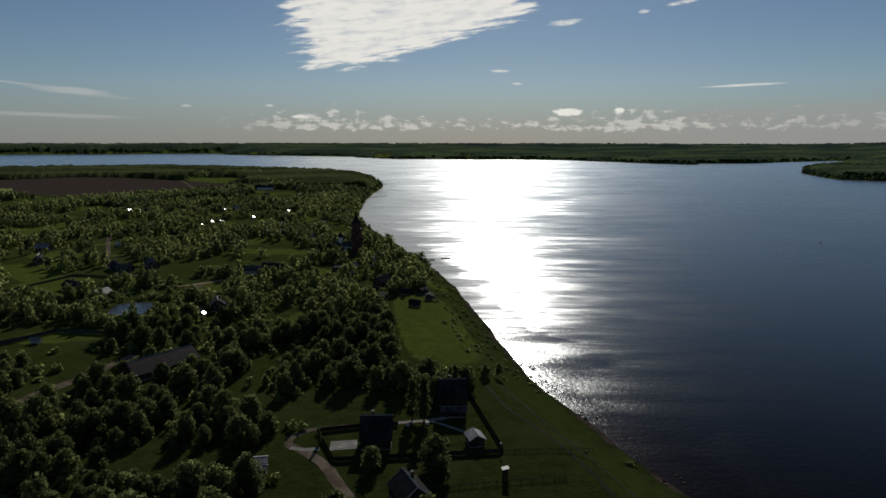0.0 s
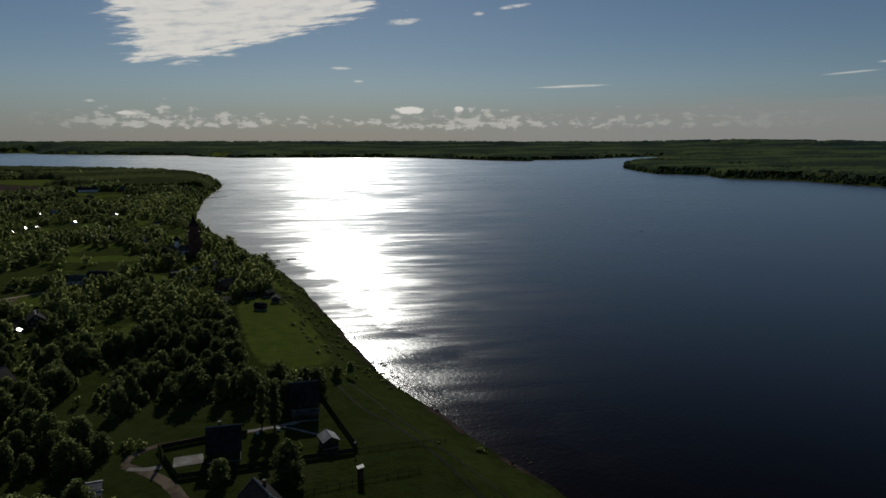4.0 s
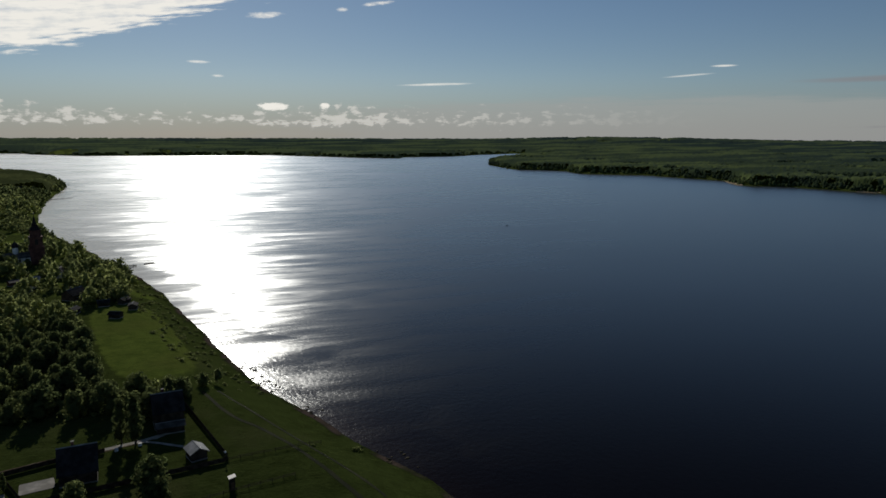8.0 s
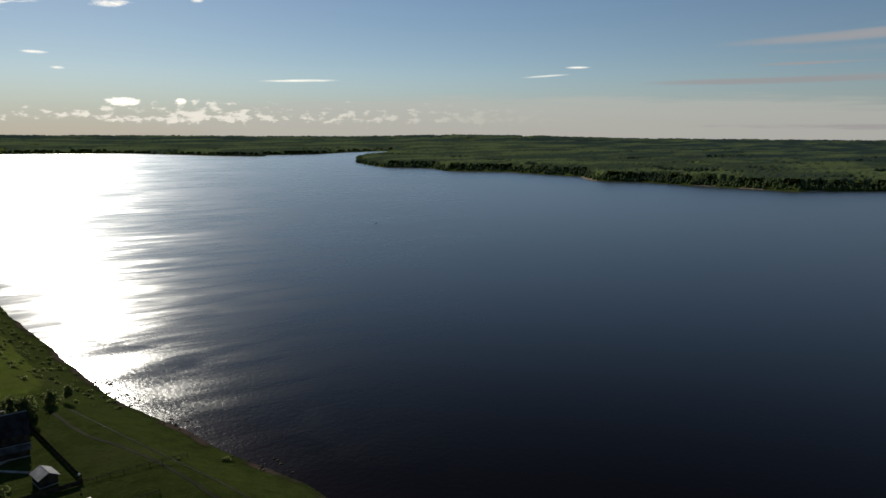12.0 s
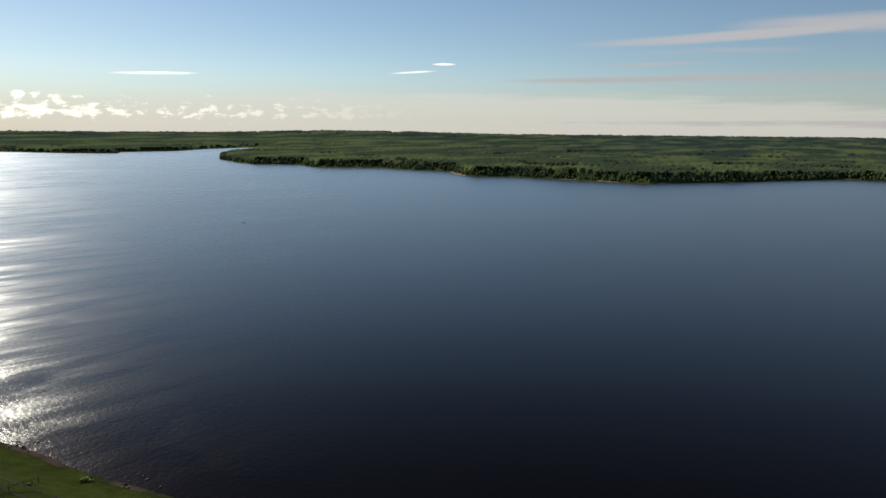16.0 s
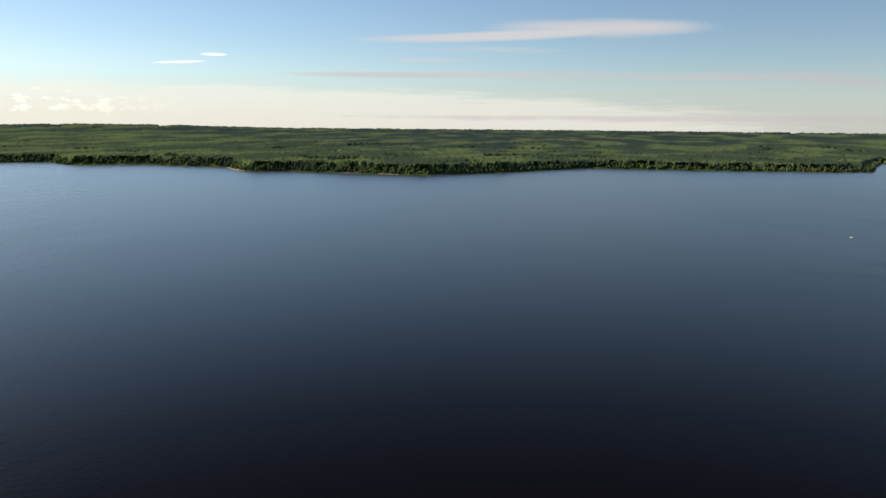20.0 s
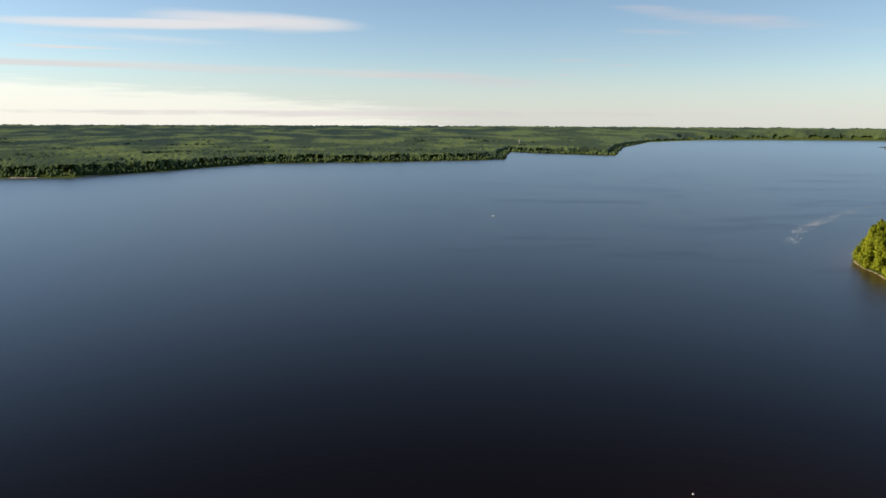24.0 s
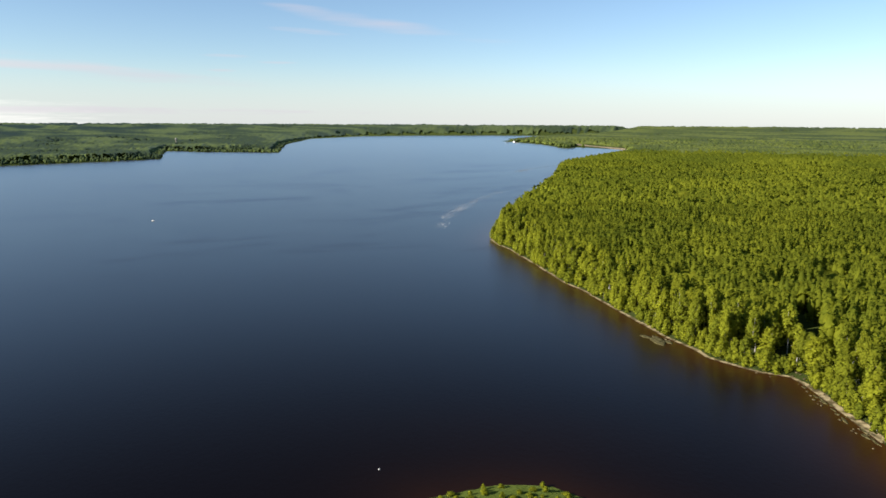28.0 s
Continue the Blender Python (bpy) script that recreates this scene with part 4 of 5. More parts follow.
def village_woods():
    rng = np.random.default_rng(21)
    x, y, r = even(rng, -37, 3, 128, 420, 6.6)
    s = signed(x, y, HOME)
    dense = patchy(x, y, 0.022, 1.0)
    keep = (s > 22) & ~in_any(x, y, CLEAR, 1.5) & (dense + 0.5 * patchy(x, y, 0.06, 6.0) > -0.34 + 0.25 * smooth(r, 260, 380))
    x, y, s, r, dense = x[keep], y[keep], s[keep], r[keep], dense[keep]
    order = np.argsort(r)
    single = order[:330]
    for i in single:
        bushy = rng.random() < 0.3
        kind = BUSH[rng.integers(len(BUSH))] if bushy else GARDEN[rng.integers(len(GARDEN))]
        label = "low rounded bush among the garden trees" if bushy else "broad leafy garden tree with a dense dark crown"
        big = rng.uniform(0.55, 1.1) * (1.0 + 0.35 * max(0, float(dense[i])))
        plant("bush" if bushy else "garden_tree", kind, x[i], y[i], PLATEAU - 0.05, big, big * rng.uniform(0.85, 1.2), rng.uniform(0, 360), label, "bush" if bushy else "tree",
              "trees and bushes round the near houses")
    rest = order[330:]
    n = len(rest)
    shapes = [lobed_crown(100 + k, 8, 4.6, 0.1, 8.2, 22, 0.66, 0.46, 0.3, 0.58) for k in range(7)]
    ob = scatter_mesh("village_trees", shapes, x[rest], y[rest], np.full(n, PLATEAU), rng.uniform(0.35, 1.3, n), rng.uniform(0.6, 1.4, n), VILLAGE_LEAF, 22, np.clip(0.25 + patchy(x[rest], y[rest], 0.03, 15.0) + rng.normal(0, 0.25, n), 0, 1))
    tagged(ob, "garden trees and thickets between the village houses", "trees", kind="stuff")
    shapes = [lobed_crown(110 + k, 5, 4.6, 0.0, 7.8, 14, 0.95, 0.52, 0.3, 0.62) for k in range(6)]
    x, y, r = even(rng, -37, 0, 420, 950, 8.0)
    s = signed(x, y, HOME)
    keep = (s > 8) & ~in_any(x, y, CLEAR + FIELDS, 2) & (patchy(x, y, 0.014, 1.0) + 0.6 * patchy(x, y, 0.035, 6.0) > -0.02)
    x, y, s = x[keep], y[keep], s[keep]
    n = len(x)
    ob = scatter_mesh("village_thickets", shapes, x, y, height(x, y, s), rng.uniform(0.3, 1.3, n), rng.uniform(0.6, 1.6, n), VILLAGE_LEAF, 24, np.clip(0.3 + patchy(x, y, 0.018, 15.0) + rng.normal(0, 0.22, n), 0, 1))
    tagged(ob, "thickets and orchards in the further part of the village", "trees", kind="stuff")
    canopy("woods_behind_village", HOME, -38, -1, 1180, 2330, 0.16, 60, 14, 12, YARD_LEAF, 10.0, "woods between the fields behind the village", FIELDS)
    shapes = [crown_template(95 + k, 16, 0.16, oval(0.42), 1.0, 0.66, 4, 6) for k in range(5)]
    x, y, r = sector(rng, -38, 0, 900, 2300, 260, 85)
    s = signed(x, y, HOME)
    keep = (s > 3) & ~in_any(x, y, FIELDS) & np.where(r < 1230, patchy(x, y, 0.007, 1.0) > -0.12, (s < 30) | (rng.random(len(x)) < 0.5))
    x, y, r, s = x[keep], y[keep], r[keep], s[keep]
    n = len(x)
    ob = scatter_mesh("field_hedges", shapes, x, y, height(x, y, s) - 1, rng.uniform(6, 12, n), np.maximum(8, r / 130) * rng.uniform(0.8, 1.5, n), VILLAGE_LEAF, 23, np.clip(0.4 + patchy(x, y, 0.006, 5.0) * 1.2 + rng.normal(0, 0.15, n), 0, 1))
    ob.data.polygons.foreach_set("use_smooth", np.ones(len(ob.data.polygons), bool))
    tagged(ob, "hedges and wood edges between the fields behind the village", "trees", kind="stuff")
    # undergrowth among the near trees
    x, y, r = even(rng, -37, 2, 130, 430, 5.0)
    s = signed(x, y, HOME)
    keep = (s > 24) & ~in_any(x, y, CLEAR, 0.5) & (patchy(x, y, 0.022, 1.0) > -0.42) & (rng.random(len(x)) < 0.8)
    x, y = x[keep], y[keep]
    n = len(x)
    shapes = [lobed_crown(130 + k, 3, 2.3, -0.2, 2.4, 12, 0.55, 0.62, 0.2, 0.6) for k in range(6)]
    ob = scatter_mesh("undergrowth", shapes, x, y, np.full(n, PLATEAU - 0.1), rng.uniform(0.35, 1.3, n), rng.uniform(0.6, 1.5, n), VILLAGE_LEAF, 26)
    tagged(ob, "low leafy undergrowth between the garden trees", "scrub", kind="stuff")
    # bushes down the bank
    x, y, r = even(rng, -10, 26, 165, 800, 4.5)
    s = signed(x, y, HOME)
    keep = (s > 2.0) & (s < 24) & (rng.random(len(x)) < np.where(r < 235, 0.02, 0.6))
    x, y, s = x[keep], y[keep], s[keep]
    n = len(x)
    shapes = [lobed_crown(120 + k, 3, 2.0, 0.0, 2.6, 9, 0.6, 0.65) for k in range(5)]
    ob = scatter_mesh("bank_scrub", shapes, x, y, height(x, y, s) - 0.2, rng.uniform(0.12, 0.45, n), rng.uniform(0.7, 1.9, n), YARD_LEAF, 25, rng.uniform(0.1, 0.6, n))
    tagged(ob, "low scrub covering the steep bank above the water", "scrub", kind="stuff")
    # row of big trees behind the yard, and the trees beside the houses
    spots = [(-55 + 4.3 * i + rng.uniform(-1, 1), 231 + 5 * (i % 2) + rng.uniform(-1, 1), GARDEN, 0.72) for i in range(11)]
    spots += [(-75, 491, GARDEN, 0.8), (-82, 493, GARDEN, 0.95), (-67, 488, GARDEN, 0.6), (-56, 490, GARDEN, 0.65), (-90, 500, GARDEN, 0.8)]
    spots += [(-9, 194, POPLAR, 0.95), (-5.5, 192, POPLAR, 1.1), (-2, 209, GARDEN, 1.0), (4, 213, POPLAR, 0.8), (9, 226, GARDEN, 0.6), (-18, 163, GARDEN, 0.75),
              (-2, 163.5, GARDEN, 1.05), (-33.5, 177, POPLAR, 0.4), (-1, 158, GARDEN, 0.8), (15, 232, BUSH, 1.2), (20, 236, BUSH, 1.0)]
    for px, py, kind, size in spots:
        tall = kind is POPLAR
        plant("poplar" if tall else "garden_tree", kind[rng.integers(len(kind))], px, py, PLATEAU - 0.05, size * rng.uniform(0.9, 1.1), size * rng.uniform(0.95, 1.2), rng.uniform(0, 360),
              "tall narrow tree beside the yard" if tall else "broad leafy tree in the row behind the yard", "tree", "trees round the fenced yard")
    # bushy tip of the small headland
    hx, hy, hr = even(rng, 100, 140, 120, 185, 2.6)
    hs = signed(hx, hy, HOME)
    hz = height(hx, hy, hs)
    for i in np.nonzero((hs > 1.0) & (hs < 9) & (hy > -112) & (hy < -40) & (rng.random(len(hx)) < 0.6))[0]:
        plant("bush", YOUNG[rng.integers(len(YOUNG))], hx[i], hy[i], hz[i] - 0.05, rng.uniform(0.06, 0.2), rng.uniform(0.25, 0.6), rng.uniform(0, 360),
              "small sunlit willow bush on the grassy headland", "bush", "bushes on the headland")


far_woods()
birch_wood()
village_woods()


# ---- village: roads, fields, water ----
DIRT = mottled("dirt_track", (0.10, 0.075, 0.052), (0.20, 0.16, 0.115), 0.15, 1.5, 0.95, 0.0, 0.05)
SAND = mottled("pale_sand", (0.20, 0.155, 0.09), (0.38, 0.31, 0.20), 0.1, 1.2, 0.95, 0.0, 0.06)
STRAND = mottled("brown_strand", (0.09, 0.068, 0.032), (0.36, 0.285, 0.16), 0.35, 2.2, 0.95, 0.0, 0.06, third=(0.06, 0.05, 0.022))
CONCRETE = mottled("pale_concrete", (0.2, 0.185, 0.155), (0.34, 0.315, 0.27), 0.3, 2.5, 0.9, 0.2)
PLOUGH = mottled("ploughed_soil", (0.055, 0.038, 0.03), (0.10, 0.07, 0.055), 0.012, 0.25, 0.95, 0.0, 0.1)
POND = mottled("pond_water", (0.02, 0.022, 0.025), (0.03, 0.032, 0.035), 0.1, 0.5, 0.26, 0.5)
LOG = mottled("weathered_timber", (0.025, 0.019, 0.015), (0.065, 0.05, 0.037), 0.5, 5, 0.95, 0.05, 0.01)
BOARD = mottled("brown_board", (0.07, 0.04, 0.025), (0.14, 0.085, 0.05), 0.6, 5, 0.8, 0.2, 0.01)
PALE_BOARD = mottled("pale_painted_board", (0.42, 0.40, 0.36), (0.62, 0.6, 0.55), 0.6, 4, 0.75, 0.3)
WHITEWASH = mottled("white_plaster", (0.6, 0.6, 0.58), (0.8, 0.79, 0.76), 0.2, 2, 0.85, 0.2, 0.01)
BRICK = mottled("red_brick", (0.07, 0.034, 0.027), (0.14, 0.068, 0.053), 0.4, 4, 0.9, 0.15, 0.02)
METAL = mottled("galvanised_roof_sheet", (0.17, 0.166, 0.155), (0.29, 0.28, 0.265), 0.3, 3, 0.5, 0.35, 0.0, 0.15)
BARE_METAL = mottled("bare_roof_sheet", (0.3, 0.295, 0.28), (0.45, 0.44, 0.42), 0.3, 3, 0.34, 0.5, 0.0, 0.75)
SLATE = mottled("grey_slate_roof", (0.05, 0.047, 0.042), (0.105, 0.098, 0.088), 0.4, 4, 0.95, 0.05, 0.02)
DARK_ROOF = mottled("dark_sheet_roof", (0.014, 0.013, 0.014), (0.032, 0.03, 0.031), 0.4, 4, 0.9, 0.08, 0.01)
RUST = mottled("rusty_red_roof", (0.035, 0.018, 0.014), (0.07, 0.034, 0.027), 0.3, 3, 0.65, 0.3, 0.01)
GLASS, _tree, _b = material("window_glass", 0.05, 0.5)
_b.inputs["Base Color"].default_value = (0.02, 0.025, 0.03, 1)
FRAME = mottled("white_window_paint", (0.6, 0.6, 0.58), (0.75, 0.74, 0.72), 1, 8, 0.6, 0.3)


def ribbon(name, points, width, mat, label, category, lift=0.05, uneven=0.25, kind="structure", ground=False):
    """A strip of ground along a bent line."""
    pts = []
    for i in range(len(points) - 1):
        p0, p1, p2, p3 = (Vector(points[min(max(k, 0), len(points) - 1)]) for k in (i - 1, i, i + 1, i + 2))
        for k in range(6):
            u = k / 6
            pts.append(0.5 * (2 * p1 + (p2 - p0) * u + (2 * p0 - 5 * p1 + 4 * p2 - p3) * u * u + (3 * p1 - p0 - 3 * p2 + p3) * u ** 3))
    pts.append(Vector(points[-1]))
    verts = []
    for i, p in enumerate(pts):
        d = (pts[min(i + 1, len(pts) - 1)] - pts[max(i - 1, 0)]).normalized()
        side = Vector((-d.y, d.x))
        for sgn in (-1, 1):
            w = width / 2 * (1 + uneven * noise.noise(Vector((p.x * 0.3, p.y * 0.3, sgn * 7.0))))
            verts.append(p + side * sgn * w)
    xy = np.array(verts)
    z = height(xy[:, 0], xy[:, 1]) + lift
    faces = [(2 * i, 2 * i + 1, 2 * i + 3, 2 * i + 2) for i in range(len(pts) - 1)]
    me = raw_mesh(name, np.column_stack([xy, z]), np.array(faces)[:, ::-1], mat)
    return tagged(new(name, me), label, category, kind=kind)


def patch(name, cx, cy, a, b, turn, mat, label, category, lift=0.04, corner=3.0, n=36):
    """A rounded, uneven piece of ground, as a fan of small faces."""
    c, s = math.cos(radians(turn)), math.sin(radians(turn))
    rim = []
    for i in range(n):
        t = 2 * math.pi * i / n
        u = math.copysign(abs(math.cos(t)) ** (1 / corner), math.cos(t)) * a
        v = math.copysign(abs(math.sin(t)) ** (1 / corner), math.sin(t)) * b
        k = 1 + 0.09 * noise.noise(Vector((u * 0.1 + cx, v * 0.1 + cy, 5.0)))
        rim.append((u * k, v * k))
    rings = (0.001, 0.35, 0.7, 1.0)
    xy = np.array([(cx + (u * c - v * s) * k, cy + (u * s + v * c) * k) for k in rings for u, v in rim])
    z = height(xy[:, 0], xy[:, 1]) + lift
    faces = [(r * n + i, (r + 1) * n + i, (r + 1) * n + (i + 1) % n, r * n + (i + 1) % n) for r in range(len(rings) - 1) for i in range(n)]
    return tagged(new(name, raw_mesh(name, np.column_stack([xy, z]), np.array(faces), mat)), label, category, kind="structure")


ribbon("road", [(-20, 143), (-22, 149), (-25, 155), (-30, 165), (-36, 172), (-42, 177)], 3.2, DIRT, "rutted sandy track curving past the yard", "road")
ribbon("road", [(-42, 177), (-42, 181), (-40, 184), (-36, 187.3), (-23, 190.4), (-14, 191.5), (-4, 193.5), (2, 196)], 2.2, DIRT, "narrow dirt drive behind the dark house", "road", 0.06)
ribbon("road", [(-13, 191.9), (-4, 193.6), (1.5, 196)], 1.6, CONCRETE, "pale worn paving before the tall house", "path", 0.1)
ribbon("road", [(-33, 174.5), (-37, 174), (-41, 175)], 2.0, CONCRETE, "pale paved entry to the yard", "path", 0.07)
ribbon("road", [(-4, 193), (0, 190.5), (6, 185.5)], 1.0, CONCRETE, "pale garden path to the small shed", "path", 0.08)
ribbon("road", [(-1, 193.6), (3, 197)], 1.3, CONCRETE, "pale garden path to the house", "path", 0.09)
ribbon("road", [(-140, 190), (-135, 200), (-132, 213), (-129, 220), (-125, 232), (-118, 255)], 4.5, DIRT, "reddish dirt road through the thickets", "road")
ribbon("road", [(-175, 405), (-165, 392), (-151, 381), (-140, 387), (-130, 397), (-114, 409)], 3.6, SAND, "pale sandy village lane", "road")
ribbon("road", [(-138, 386), (-136, 372), (-125, 356), (-120, 337), (-119, 318), (-117, 290)], 4.0, DIRT, "curved dirt road beside the green", "road", 0.06)
ribbon("road", [(-290, 600), (-274, 561), (-247, 503), (-225, 456), (-205, 426), (-185, 410)], 3.4, DIRT, "straight pale village street", "road", 0.06)
ribbon("road", [(-600, 1600), (-563, 1474), (-454, 1239), (-358, 1025), (-306, 851), (-285, 740), (-290, 600)], 5.0, DIRT, "straight road running out through the fields", "road", 0.1)
ribbon("road", [(-36, 600), (-62, 560), (-75, 530), (-88, 520)], 3.0, SAND, "lane by the church", "road", 0.06)
ribbon("road", [(14, 226), (20, 203), (27, 189), (33, 175), (38, 158), (42, 140)], 1.1, mottled("trodden_grass", (0.012, 0.015, 0.004), (0.026, 0.028, 0.009), 0.1, 1, 0.95, 0.05), "trodden rut through the bank meadow", "path", 0.05, 0.5)
ribbon("road", [(19, 226), (28, 200), (36, 180), (42, 162), (48, 142)], 0.9, bpy.data.materials["trodden_grass"], "trodden rut through the bank meadow", "path", 0.05, 0.5)
patch("yard_slab", -26.8, 176.8, 3.6, 2.8, 8, CONCRETE, "pale concrete slab beside the dark house", "yard", 0.08, 9)
patch("pond", 1620, 1185, 40, 22, 40, POND, "small pale pond in the far wood", "pond", 0.6, 2)
patch("pond", -152, 328, 9, 13, 15, POND, "small grey pond among trees", "pond", 0.05, 2)
ribbon("beach", [(2170, -1630), (2010, -1590), (1860, -1568), (1760, -1545), (1650, -1490)], 34, SAND, "pale sand beach in the far bay", "beach", 1.2)
ribbon("beach", [(1180, 566), (1108, 610), (1080, 740), (1070, 800)], 7, SAND, "thin pale beach under the far wood", "beach", 0.5)
ribbon("beach", [(1003, 942), (1032, 985), (1072, 1050)], 10, SAND, "small pale sand cove in the far shore", "beach", 0.5)


def shore_strip():
    """The narrow sandy edge under the birch wood."""
    line = [Vector(p) for p in HOME if 104 < p[0] < 490 and -300 < p[1] < -190]
    verts = []
    for i, p in enumerate(line):
        d = (line[min(i + 1, len(line) - 1)] - line[max(i - 1, 0)]).normalized()
        side = Vector((d.y, -d.x))
        w = 0.6 + 1.4 * abs(noise.noise(Vector((p.x * 0.11, p.y * 0.11, 1.0)))) + 2.6 * max(0, noise.noise(Vector((p.x * 0.25, p.y * 0.25, 4.0))) + 0.6) * max(0, 1 - abs(p.x - 124) / 30)
        for k in (-0.7, 0.3 * w, w):
            verts.append(p + side * k)
    xy = np.array(verts)
    s = signed(xy[:, 0], xy[:, 1], HOME)
    z = np.maximum(height(xy[:, 0], xy[:, 1]), -0.05) + 0.1
    faces = [(3 * i + k, 3 * i + k + 1, 3 * i + k + 4, 3 * i + k + 3) for i in range(len(line) - 1) for k in (0, 1)]
    tagged(new("beach", raw_mesh("beach", np.column_stack([xy, z]), np.array(faces), STRAND)), "narrow sandy strand under the birches", "beach", kind="structure")


shore_strip()


# ---- buildings ----
def part(name, bm, mat, parent, label="", at=None):
    me = bm if isinstance(bm, bpy.types.Mesh) else bpy.data.meshes.new(name)
    if me is not bm:
        bm.to_mesh(me)
        bm.free()
        me.materials.append(mat)
    ob = new(name, me)
    ob.parent = parent
    if at is not None:
        ob.matrix_local = at
    return tagged(ob, label) if label else ob


def solid(boxes, bevel=0.0):
    """A bmesh of boxes given as (x0, y0, z0, x1, y1, z1)."""
    bm = bmesh.new()
    for x0, y0, z0, x1, y1, z1 in boxes:
        v = [bm.verts.new(p) for p in ((x0, y0, z0), (x1, y0, z0), (x1, y1, z0), (x0, y1, z0), (x0, y0, z1), (x1, y0, z1), (x1, y1, z1), (x0, y1, z1))]
        for f in ((3, 2, 1, 0), (4, 5, 6, 7), (0, 1, 5, 4), (1, 2, 6, 5), (2, 3, 7, 6), (3, 0, 4, 7)):
            bm.faces.new([v[k] for k in f])
    if bevel:
        bmesh.ops.bevel(bm, geom=bm.edges[:], offset=bevel, segments=1, affect="EDGES")
    return bm


def prism(profile, y0, y1):
    """A profile of (x, z) points drawn out along y."""
    bm = bmesh.new()
    a = [bm.verts.new((x, y0, z)) for x, z in profile]
    b = [bm.verts.new((x, y1, z)) for x, z in profile]
    n = len(profile)
    bm.faces.new(a)
    bm.faces.new(b[::-1])
    for i in range(n):
        bm.faces.new((a[i], b[i], b[(i + 1) % n], a[(i + 1) % n]))
    bmesh.ops.recalc_face_normals(bm, faces=bm.faces[:])
    return bm


def ring_tower(sections, sides, turn=0.0):
    """A closed body of regular cross-sections (radius, z)."""
    bm = bmesh.new()
    rings = [[bm.verts.new((r * math.cos(2 * math.pi * (k + turn) / sides), r * math.sin(2 * math.pi * (k + turn) / sides), z)) for k in range(sides)] for r, z in sections]
    bm.faces.new(rings[0][::-1])
    bm.faces.new(rings[-1])
    for lo, hi in zip(rings, rings[1:]):
        for k in range(sides):
            bm.faces.new((lo[k], lo[(k + 1) % sides], hi[(k + 1) % sides], hi[k]))
    return bm


def mesh_of(name, bm, mat):
    me = bpy.data.meshes.new(name)
    bm.to_mesh(me)
    bm.free()
    me.materials.append(mat)
    return me


WINDOW = mesh_of("frame", solid([(-0.55, -0.05, 0, -0.45, 0.05, 1.3), (0.45, -0.05, 0, 0.55, 0.05, 1.3), (-0.45, -0.05, 1.2, 0.45, 0.05, 1.3),
                                 (-0.45, -0.05, 0, 0.45, 0.05, 0.1), (-0.03, -0.04, 0.1, 0.03, 0.04, 1.2)]), FRAME)
PANE = mesh_of("pane", solid([(-0.45, -0.02, 0.1, -0.03, 0.02, 1.2), (0.03, -0.02, 0.1, 0.45, 0.02, 1.2)]), GLASS)
DOOR = mesh_of("door", solid([(-0.5, -0.05, 0, 0.5, 0.05, 2.05), (0.32, -0.1, 0.95, 0.4, -0.05, 1.05)], 0.015), BOARD)


def window(parent, x, y, z, turn):
    root = new("window")
    root.parent = parent
    root.matrix_local = pose(x, y, z, 0, 0, turn)
    part("frame", WINDOW, None, root)
    part("pane", PANE, None, root)


